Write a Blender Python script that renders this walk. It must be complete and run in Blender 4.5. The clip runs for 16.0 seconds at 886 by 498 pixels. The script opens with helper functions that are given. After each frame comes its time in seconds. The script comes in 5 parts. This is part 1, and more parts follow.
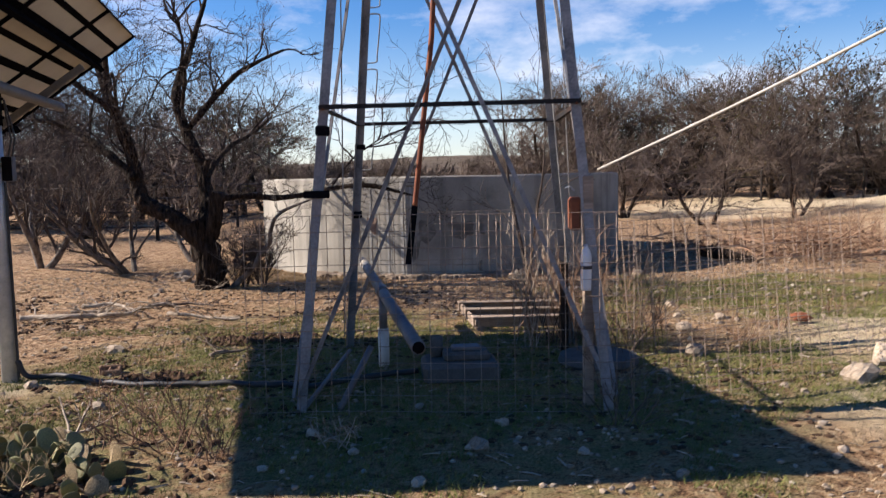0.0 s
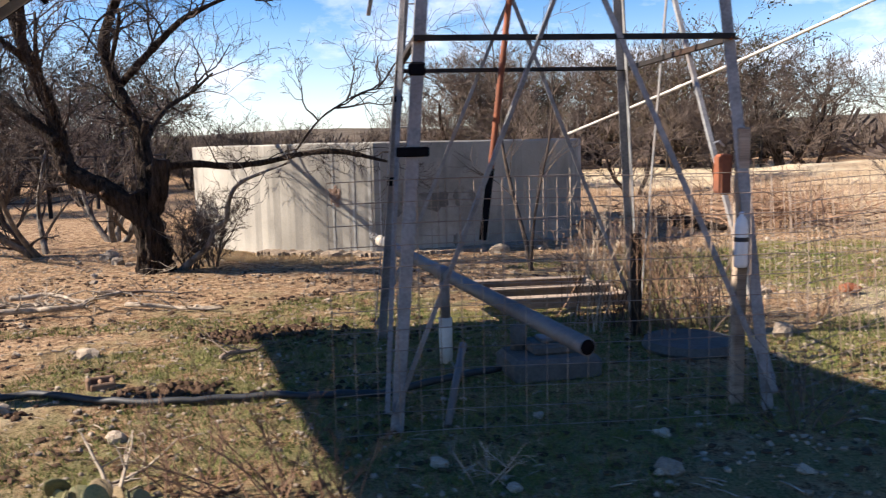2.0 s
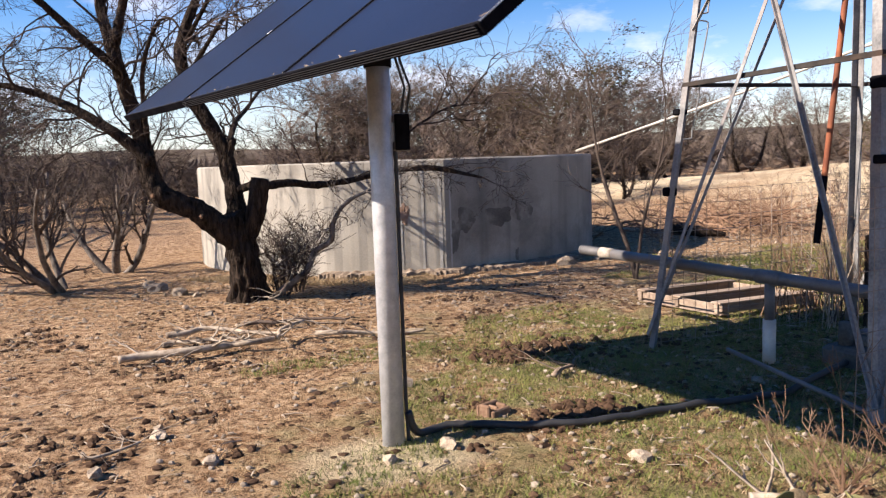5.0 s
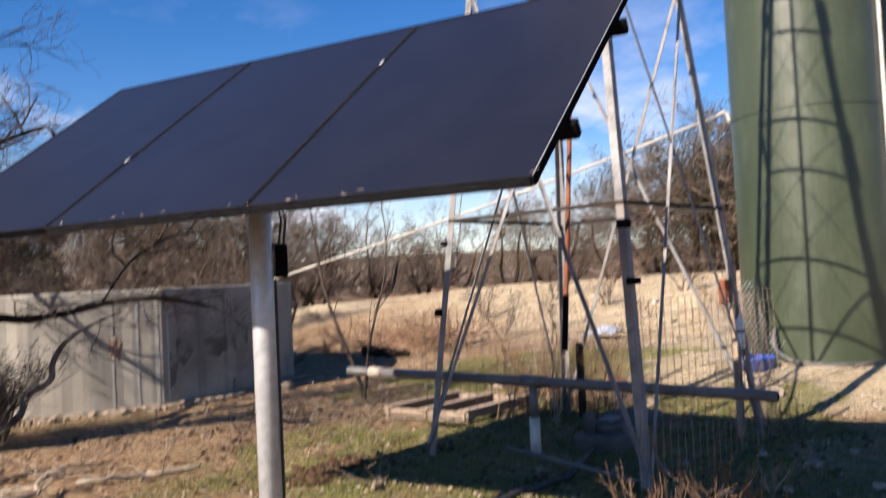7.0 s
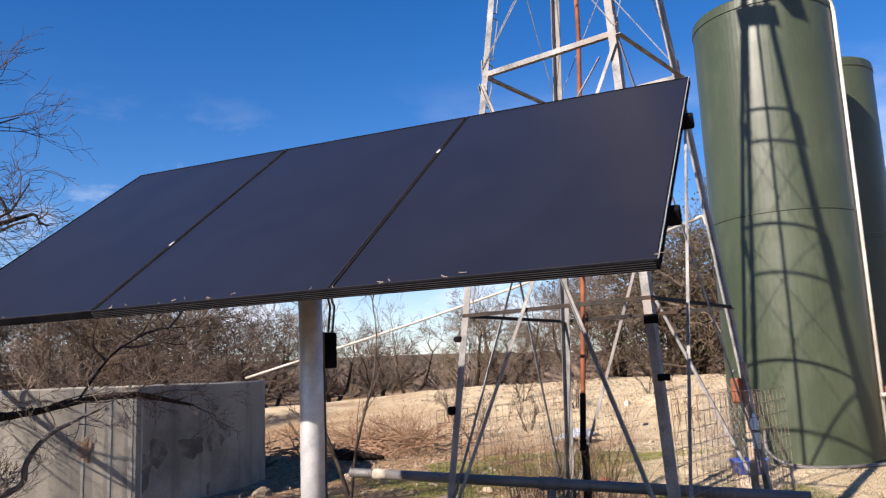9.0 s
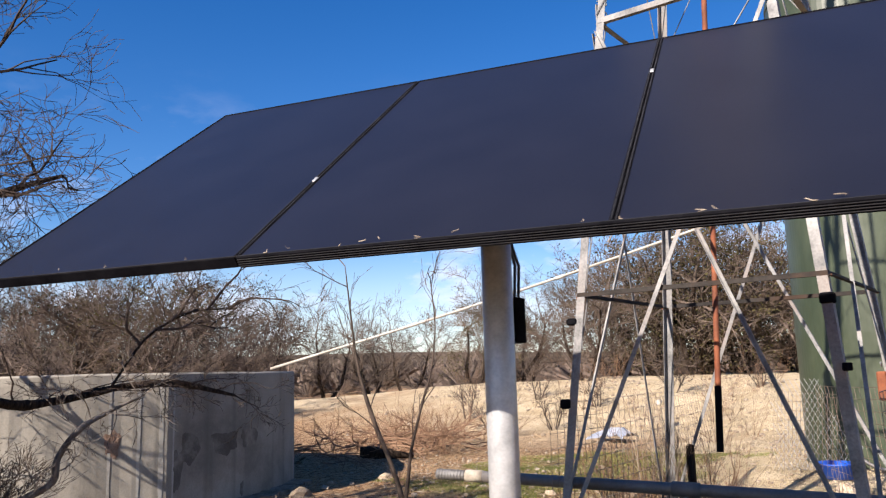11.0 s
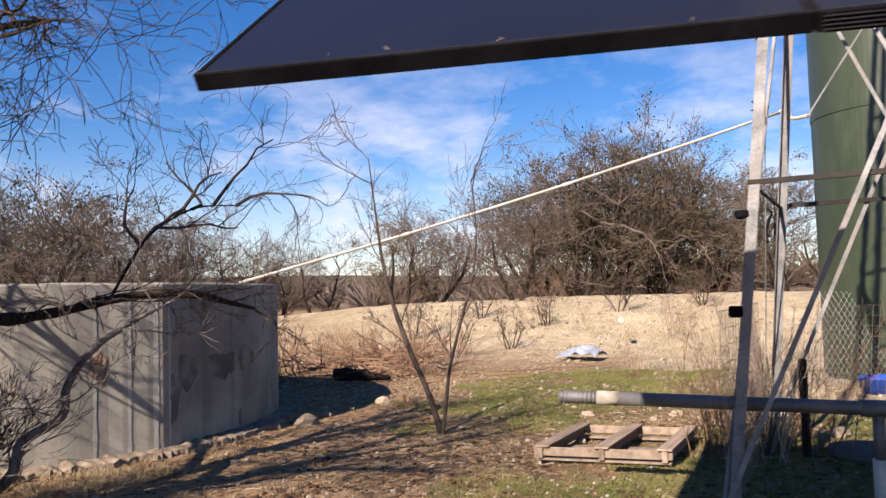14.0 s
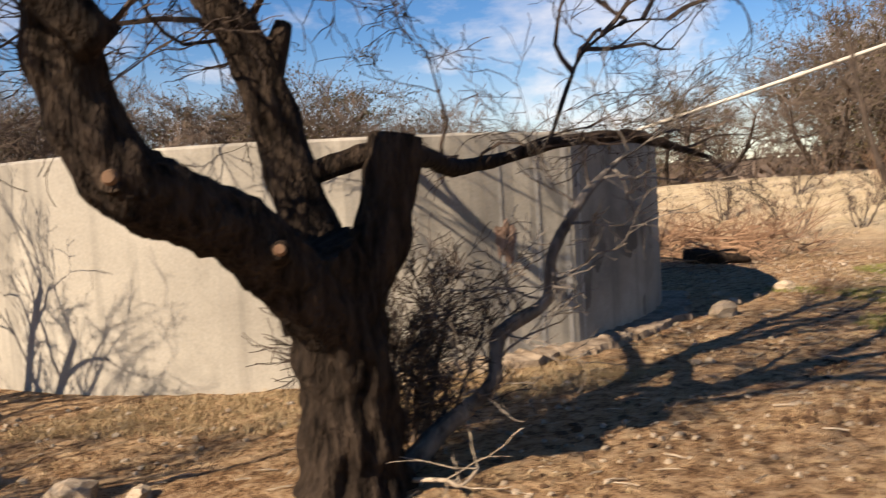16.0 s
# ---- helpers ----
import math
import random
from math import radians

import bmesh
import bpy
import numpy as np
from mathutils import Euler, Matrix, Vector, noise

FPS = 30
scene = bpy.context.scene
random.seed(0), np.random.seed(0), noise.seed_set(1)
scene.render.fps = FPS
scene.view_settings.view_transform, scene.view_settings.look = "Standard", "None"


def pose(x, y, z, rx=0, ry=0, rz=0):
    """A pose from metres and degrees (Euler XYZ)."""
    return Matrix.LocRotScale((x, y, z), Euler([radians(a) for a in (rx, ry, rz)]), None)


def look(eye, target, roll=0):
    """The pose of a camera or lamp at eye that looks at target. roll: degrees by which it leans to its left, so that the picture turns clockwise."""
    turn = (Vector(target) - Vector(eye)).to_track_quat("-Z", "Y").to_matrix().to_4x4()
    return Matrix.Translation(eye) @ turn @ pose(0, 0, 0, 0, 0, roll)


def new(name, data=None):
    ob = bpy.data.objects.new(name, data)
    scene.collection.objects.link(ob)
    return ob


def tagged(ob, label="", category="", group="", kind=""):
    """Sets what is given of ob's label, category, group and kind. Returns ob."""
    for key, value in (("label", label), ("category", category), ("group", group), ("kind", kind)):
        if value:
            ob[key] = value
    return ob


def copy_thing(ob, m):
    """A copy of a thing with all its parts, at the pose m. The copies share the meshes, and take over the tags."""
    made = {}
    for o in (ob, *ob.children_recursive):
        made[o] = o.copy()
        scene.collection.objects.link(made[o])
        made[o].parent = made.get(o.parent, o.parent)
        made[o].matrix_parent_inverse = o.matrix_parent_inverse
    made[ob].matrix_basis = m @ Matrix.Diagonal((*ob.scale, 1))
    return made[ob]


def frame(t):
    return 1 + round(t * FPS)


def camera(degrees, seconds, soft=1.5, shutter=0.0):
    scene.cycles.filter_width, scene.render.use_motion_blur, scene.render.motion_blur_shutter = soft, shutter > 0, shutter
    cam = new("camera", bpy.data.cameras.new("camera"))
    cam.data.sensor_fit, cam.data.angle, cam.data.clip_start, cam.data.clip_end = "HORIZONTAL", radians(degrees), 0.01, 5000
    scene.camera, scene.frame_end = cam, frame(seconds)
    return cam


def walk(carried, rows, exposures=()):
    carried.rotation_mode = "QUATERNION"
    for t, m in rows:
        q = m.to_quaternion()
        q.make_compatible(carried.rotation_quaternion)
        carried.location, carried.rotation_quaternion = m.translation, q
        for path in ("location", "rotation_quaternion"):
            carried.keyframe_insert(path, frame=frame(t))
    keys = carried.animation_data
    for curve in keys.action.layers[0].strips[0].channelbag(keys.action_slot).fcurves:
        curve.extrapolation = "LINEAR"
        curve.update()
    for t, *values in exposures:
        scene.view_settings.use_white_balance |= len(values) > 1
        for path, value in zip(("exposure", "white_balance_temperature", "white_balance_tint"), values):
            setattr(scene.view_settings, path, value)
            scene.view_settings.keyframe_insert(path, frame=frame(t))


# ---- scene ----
cam = camera(58.6, 16.0, soft=1.25, shutter=0.3)
PATH = [
    (0, (0.861, -1.062, 1.537), (0.778, 0.928, 1.356), -1.2),
    (0.5, (0.666, -0.763, 1.508), (0.556, 1.212, 1.216), -1.9),
    (1, (0.427, -0.465, 1.475), (0.452, 1.51, 1.161), -1.7),
    (1.5, (0.052, -0.148, 1.478), (0.205, 1.827, 1.196), -1.6),
    (2, (-0.494, 0.072, 1.457), (-0.273, 2.044, 1.203), -1.3),
    (2.5, (-1.049, 0.272, 1.42), (-0.83, 2.245, 1.174), -1.1),
    (3, (-1.68, 0.366, 1.444), (-1.462, 2.339, 1.197), -1.2),
    (3.5, (-2.259, 0.472, 1.441), (-1.969, 2.436, 1.195), -1.7),
    (3.7, (-2.482, 0.523, 1.473), (-2.152, 2.48, 1.227), -1.8),
    (5.8, (-4.604, 1.172, 1.523), (-3.626, 2.9, 1.278), -2.3),
    (6, (-4.722, 1.221, 1.532), (-3.662, 2.893, 1.244), -2.3),
    (6.5, (-5.068, 1.236, 1.539), (-3.793, 2.728, 1.153), -2.5),
    (7, (-5.273, 1.282, 1.545), (-3.803, 2.636, 1.612), -2.8),
    (7.5, (-5.412, 1.183, 1.584), (-3.89, 2.44, 1.905), -2.6),
    (8, (-5.506, 1.263, 1.573), (-3.947, 2.472, 1.904), -2.4),
    (8.5, (-5.619, 1.541, 1.537), (-4.043, 2.727, 1.866), -2.4),
    (9, (-5.578, 1.796, 1.512), (-4.031, 3.023, 1.83), -2.4),
    (9.5, (-5.506, 2.136, 1.481), (-3.957, 3.36, 1.803), -1.9),
    (10, (-5.467, 2.494, 1.468), (-3.921, 3.721, 1.795), -1.7),
    (10.2, (-5.464, 2.609, 1.461), (-3.918, 3.835, 1.786), -1.7),
    (12.3, (-5.235, 4.007, 1.465), (-3.586, 5.095, 1.777), -1.5),
    (12.5, (-5.184, 4.09, 1.461), (-3.529, 5.168, 1.775), -1.6),
    (13, (-5.189, 4.381, 1.44), (-3.509, 5.429, 1.725), -1.8),
    (13.5, (-5.279, 4.78, 1.448), (-3.557, 5.773, 1.675), -1.9),
    (14, (-5.337, 5.259, 1.376), (-3.583, 6.214, 1.491), -1.6),
    (14.5, (-5.288, 5.878, 1.372), (-3.546, 6.86, 1.415), -1.6),
    (15, (-5.121, 6.531, 1.366), (-3.448, 7.626, 1.405), -1.6),
    (15.5, (-4.822, 7.17, 1.29), (-3.264, 8.422, 1.213), -1.6),
    (16, (-4.852, 7.724, 1.151), (-3.433, 9.127, 1.019), -3.5),
]
walk(cam, [(t, look(e, g, r)) for t, e, g, r in PATH],
     exposures=((0, 1.16, 6350, 17), (0.5, 1.44, 6400, 16), (1.5, 1.54, 6450, 14), (3.5, 1.6, 6500, 18), (5.8, 1.36, 6600, 18), (6.3, 1.42, 6700, 16), (7.3, 1.14, 6500, 17), (10, 1.22, 6450, 17), (12.5, 1.24, 6450, 15), (14.5, 1.08, 6650, 20), (15.3, 1.12, 6750, 20), (16, 1.14, 7600, 16)))

# ---- sky and sun ----
SUN = Vector((1.48, -0.11, -1.0)).normalized()
world = bpy.data.worlds.new("sky")
scene.world = world
world.use_nodes = True
wn, wl = world.node_tree.nodes, world.node_tree.links
wn.clear()
w_out, w_bg = wn.new("ShaderNodeOutputWorld"), wn.new("ShaderNodeBackground")
w_sky = wn.new("ShaderNodeTexSky")
w_sky.sky_type, w_sky.sun_disc = "NISHITA", False
w_sky.sun_elevation, w_sky.sun_rotation = radians(34), radians(-85.7)
w_sky.air_density, w_sky.dust_density, w_sky.ozone_density = 1.0, 0.1, 3.0
w_co, w_map = wn.new("ShaderNodeTexCoord"), wn.new("ShaderNodeMapping")
w_map.inputs["Scale"].default_value = (1.0, 1.0, 2.6)
w_n = wn.new("ShaderNodeTexNoise")
w_n.inputs["Scale"].default_value, w_n.inputs["Detail"].default_value = 4.2, 9.0
w_n.inputs["Roughness"].default_value = 0.62
w_r = wn.new("ShaderNodeValToRGB")
w_r.color_ramp.elements[0].position, w_r.color_ramp.elements[1].position = 0.475, 0.69
w_sep = wn.new("ShaderNodeSeparateXYZ")
w_band = wn.new("ShaderNodeMapRange")
w_band.interpolation_type = "SMOOTHSTEP"
w_band.inputs["From Min"].default_value, w_band.inputs["From Max"].default_value = 0.38, 0.10
w_mul = wn.new("ShaderNodeMath")
w_mul.operation = "MULTIPLY"
w_mix = wn.new("ShaderNodeMix")
w_mix.data_type = "RGBA"
w_mix.inputs[7].default_value = (7.2, 7.5, 8.2, 1)
wl.new(w_co.outputs["Generated"], w_map.inputs["Vector"])
wl.new(w_map.outputs[0], w_n.inputs["Vector"])
wl.new(w_n.outputs["Fac"], w_r.inputs["Fac"])
wl.new(w_co.outputs["Generated"], w_sep.inputs[0])
wl.new(w_sep.outputs["Z"], w_band.inputs["Value"])
wl.new(w_r.outputs["Color"], w_mul.inputs[0])
wl.new(w_band.outputs[0], w_mul.inputs[1])
w_haze, w_max = wn.new("ShaderNodeMapRange"), wn.new("ShaderNodeMath")
w_haze.interpolation_type, w_max.operation = "SMOOTHSTEP", "MAXIMUM"
for k, x in (("From Min", 0.20), ("From Max", -0.02), ("To Max", 0.45)):
    w_haze.inputs[k].default_value = x
wl.new(w_sep.outputs["Z"], w_haze.inputs["Value"])
wl.new(w_mul.outputs[0], w_max.inputs[0])
wl.new(w_haze.outputs[0], w_max.inputs[1])
wl.new(w_max.outputs[0], w_mix.inputs[0])
w_sat = wn.new("ShaderNodeHueSaturation")
w_sat.inputs["Hue"].default_value = 0.51
w_sat.inputs["Saturation"].default_value = 1.38
wl.new(w_sky.outputs[0], w_sat.inputs["Color"])
wl.new(w_sat.outputs[0], w_mix.inputs[6])
wl.new(w_mix.outputs[2], w_bg.inputs["Color"])
w_bg.inputs["Strength"].default_value = 0.064
wl.new(w_bg.outputs[0], w_out.inputs["Surface"])
sun = new("sun", bpy.data.lights.new("sun", "SUN"))
sun.data.energy, sun.data.angle, sun.data.color = 5.0, radians(0.55), (1.0, 0.91, 0.78)
sun.matrix_world = look((0, 0, 30), Vector((0, 0, 30)) + SUN)

# ---- materials ----
def surface(name, c1, c2, scale=4.0, rough=0.8, bump=0.3, fine=40.0, metal=0.0, spots=None, spot_amt=0.5, spot_scale=1.5,
            stretch=(1, 1, 1), vary=0.12, spec=0.5, depth=0.01):
    """Noise of two scales between two colours, with stains, fine relief and a shift from piece to piece."""
    m = bpy.data.materials.new(name)
    m.use_nodes = True
    nt = m.node_tree
    n, l = nt.nodes, nt.links
    b = n["Principled BSDF"]
    co, mp = n.new("ShaderNodeTexCoord"), n.new("ShaderNodeMapping")
    mp.inputs["Scale"].default_value = stretch
    l.new(co.outputs["Object"], mp.inputs["Vector"])
    a, f = n.new("ShaderNodeTexNoise"), n.new("ShaderNodeTexNoise")
    a.inputs["Scale"].default_value, a.inputs["Detail"].default_value = scale, 6
    f.inputs["Scale"].default_value, f.inputs["Detail"].default_value = fine, 5
    l.new(mp.outputs[0], a.inputs["Vector"])
    l.new(mp.outputs[0], f.inputs["Vector"])
    s = n.new("ShaderNodeMath")
    s.operation, s.use_clamp = "MULTIPLY_ADD", True
    l.new(f.outputs["Fac"], s.inputs[0])
    s.inputs[1].default_value = 0.5
    l.new(a.outputs["Fac"], s.inputs[2])
    r = n.new("ShaderNodeMapRange")
    r.inputs["From Min"].default_value, r.inputs["From Max"].default_value = 0.5, 1.0
    l.new(s.outputs[0], r.inputs["Value"])
    mx = n.new("ShaderNodeMix")
    mx.data_type = "RGBA"
    mx.inputs[6].default_value, mx.inputs[7].default_value = (*c1, 1), (*c2, 1)
    l.new(r.outputs[0], mx.inputs[0])
    out = mx.outputs[2]
    if spots:
        sp, sr = n.new("ShaderNodeTexNoise"), n.new("ShaderNodeMapRange")
        sp.inputs["Scale"].default_value, sp.inputs["Detail"].default_value = spot_scale, 8
        sp.inputs["Roughness"].default_value = 0.65
        l.new(mp.outputs[0], sp.inputs["Vector"])
        l.new(sp.outputs["Fac"], sr.inputs["Value"])
        sr.inputs["From Min"].default_value, sr.inputs["From Max"].default_value = 0.5, 0.66
        sr.inputs["To Max"].default_value = spot_amt
        m2 = n.new("ShaderNodeMix")
        m2.data_type = "RGBA"
        m2.inputs[7].default_value = (*spots, 1)
        l.new(out, m2.inputs[6])
        l.new(sr.outputs[0], m2.inputs[0])
        out = m2.outputs[2]
    if vary:
        oi, hv, vr = n.new("ShaderNodeObjectInfo"), n.new("ShaderNodeHueSaturation"), n.new("ShaderNodeMapRange")
        vr.inputs["To Min"].default_value, vr.inputs["To Max"].default_value = 1 - vary, 1 + vary
        l.new(oi.outputs["Random"], vr.inputs["Value"])
        l.new(vr.outputs[0], hv.inputs["Value"])
        l.new(out, hv.inputs["Color"])
        out = hv.outputs[0]
    l.new(out, b.inputs["Base Color"])
    rr = n.new("ShaderNodeMapRange")
    rr.inputs["To Min"].default_value, rr.inputs["To Max"].default_value = max(0.03, rough - 0.1), min(1, rough + 0.1)
    l.new(f.outputs["Fac"], rr.inputs["Value"])
    l.new(rr.outputs[0], b.inputs["Roughness"])
    b.inputs["Metallic"].default_value = metal
    b.inputs["Specular IOR Level"].default_value = spec
    if bump:
        bp = n.new("ShaderNodeBump")
        bp.inputs["Strength"].default_value, bp.inputs["Distance"].default_value = bump, depth
        l.new(s.outputs[0], bp.inputs["Height"])
        l.new(bp.outputs[0], b.inputs["Normal"])
    return m


M_BARK = surface("dark furrowed bark", (0.005, 0.0036, 0.0026), (0.082, 0.058, 0.042), 24, 0.95, 1.0, 80, stretch=(1, 1, 0.2), spec=0.1, depth=0.14)
M_TWIG = surface("grey brown twigs", (0.036, 0.0274, 0.0216), (0.115, 0.0864, 0.0684), 5, 0.9, 0, 30, spec=0.15)
M_DARKTWIG = surface("dark thorny twigs", (0.016, 0.012, 0.010), (0.075, 0.055, 0.044), 5, 0.9, 0, 30, spec=0.15)
M_ARM = surface("grey weathered branch", (0.045, 0.0375, 0.0315), (0.225, 0.191, 0.158), 12, 0.9, 0.6, 50, stretch=(1, 1, 0.4), spec=0.15, depth=0.03)
M_RIB = surface("dull black rib", (0.015, 0.015, 0.017), (0.035, 0.035, 0.038), 6, 0.6, 0, 60, spec=0.15)
M_PALE = surface("pale dry wood", (0.136, 0.102, 0.0723), (0.408, 0.34, 0.255), 14, 0.85, 0.4, 40, spec=0.2)
M_BRUSH = surface("grey brown winter brush", (0.060, 0.048, 0.040), (0.195, 0.148, 0.118), 0.35, 0.95, 0, 6, spec=0.1, vary=0.25)
M_OAK = surface("dull olive foliage", (0.036, 0.0336, 0.0144), (0.092, 0.076, 0.032), 0.5, 0.9, 0, 7, spec=0.1)
M_CONC = surface("grey cast concrete", (0.252, 0.233, 0.196), (0.414, 0.385, 0.326), 1.2, 0.9, 0.25, 60, spots=(0.111, 0.104, 0.0888), spot_amt=0.55, spot_scale=0.9, spec=0.2)
M_OLD = surface("old grey concrete", (0.055, 0.052, 0.047), (0.14, 0.135, 0.125), 3, 0.95, 0.6, 50, spots=(0.045, 0.042, 0.037), spot_amt=0.6, spot_scale=3, spec=0.15)
M_GALV = surface("galvanised steel", (0.302, 0.31, 0.317), (0.475, 0.482, 0.482), 14, 0.42, 0.05, 90, metal=0.35)
M_ANGLE = surface("weathered angle iron", (0.10, 0.10, 0.10), (0.34, 0.335, 0.325), 6, 0.65, 0.1, 60, metal=0.2, spec=0.3, spots=(0.12, 0.06, 0.03), spot_amt=0.4, spot_scale=3)
M_DARKIRON = surface("dark rusted angle iron", (0.014, 0.012, 0.011), (0.045, 0.040, 0.036), 6, 0.75, 0.1, 60, spec=0.15, spots=(0.055, 0.028, 0.015), spot_amt=0.6, spot_scale=3)
M_RUST = surface("rusty iron", (0.144, 0.0405, 0.0162), (0.306, 0.099, 0.0405), 7, 0.8, 0.3, 60, metal=0.2, spots=(0.045, 0.0225, 0.018), spot_amt=0.7, spot_scale=2)
M_BLACK = surface("black coated metal", (0.004, 0.004, 0.005), (0.010, 0.010, 0.012), 8, 0.7, 0.05, 60, spec=0.0)
M_RUBBER = surface("black cable sheath", (0.01, 0.01, 0.01), (0.03, 0.03, 0.03), 8, 0.6, 0.1, 60)
M_CELL = surface("dark solar cells", (0.009, 0.009, 0.013), (0.012, 0.012, 0.017), 3, 0.32, 0, 300, vary=0.05, spec=0.4)
M_BACK = surface("cream backsheet", (0.465, 0.435, 0.375), (0.555, 0.525, 0.465), 3, 0.6, 0, 30, vary=0.03)
M_GREEN = surface("green glass-fibre gelcoat", (0.0299, 0.0408, 0.0211), (0.0476, 0.0598, 0.0326), 1.0, 0.42, 0.12, 25, spots=(0.0816, 0.0986, 0.0612), spot_amt=0.35, spot_scale=2.2, stretch=(1, 1, 0.4), vary=0.06)
M_PVC = surface("dirty white plastic pipe", (0.357, 0.323, 0.264), (0.578, 0.544, 0.476), 3, 0.5, 0.05, 40, spots=(0.297, 0.23, 0.153), spot_amt=0.5, spot_scale=5)
M_GREYPIPE = surface("grey steel pipe", (0.0935, 0.0908, 0.088), (0.182, 0.176, 0.171), 6, 0.6, 0.15, 50, metal=0.3, spots=(0.077, 0.044, 0.0275), spot_amt=0.5, spot_scale=3)
M_WIRE = surface("rusty fence wire", (0.15, 0.095, 0.06), (0.32, 0.26, 0.21), 3, 0.6, 0, 30, metal=0.3)
M_WOOD = surface("weathered pallet wood", (0.136, 0.096, 0.068), (0.32, 0.248, 0.184), 5, 0.85, 0.4, 45, stretch=(0.3, 3, 3), vary=0.25, spec=0.2)
M_STONE = surface("pale limestone", (0.24, 0.176, 0.112), (0.464, 0.392, 0.304), 9, 0.9, 0.5, 50, spots=(0.176, 0.112, 0.064), spot_amt=0.6, spot_scale=2.5, vary=0.3, spec=0.2)
M_BLUE = surface("blue plastic", (0.01, 0.06, 0.36), (0.02, 0.10, 0.5), 4, 0.4, 0, 30)
M_TIN = surface("crumpled zinc sheet", (0.50, 0.53, 0.57), (0.78, 0.81, 0.84), 5, 0.35, 0.1, 40, metal=0.6)
M_WHITE = surface("white plastic", (0.68, 0.67, 0.63), (0.82, 0.81, 0.78), 4, 0.45, 0, 40)
M_CACTUS = surface("prickly pear pads", (0.075, 0.085, 0.028), (0.20, 0.185, 0.065), 9, 0.65, 0.4, 60, spots=(0.26, 0.18, 0.08), spot_amt=0.8, spot_scale=11, vary=0.5)
M_DRYPAD = surface("withered tan pads", (0.12, 0.085, 0.045), (0.34, 0.26, 0.15), 9, 0.85, 0.6, 50, spots=(0.06, 0.04, 0.02), spot_amt=0.7, spot_scale=8, vary=0.4, spec=0.2)
M_YELLOW = surface("yellowing pad", (0.40, 0.36, 0.04), (0.55, 0.50, 0.08), 9, 0.65, 0.3, 60, spots=(0.30, 0.22, 0.05), spot_amt=0.7, spot_scale=14)
M_GRASS = surface("short winter grass", (0.060, 0.084, 0.018), (0.195, 0.188, 0.058), 1.2, 0.85, 0, 12, spec=0.15)
M_STRAW = surface("dry straw", (0.225, 0.158, 0.0825), (0.39, 0.3, 0.18), 2.0, 0.9, 0, 12, spec=0.15)
M_WEED = surface("reddish dry weed stems", (0.112, 0.06, 0.036), (0.24, 0.152, 0.096), 4, 0.9, 0, 20, spec=0.15)
M_DUNG = surface("dark crumbled soil", (0.042, 0.0245, 0.014), (0.105, 0.063, 0.0385), 9, 0.95, 0.6, 50, spec=0.1)


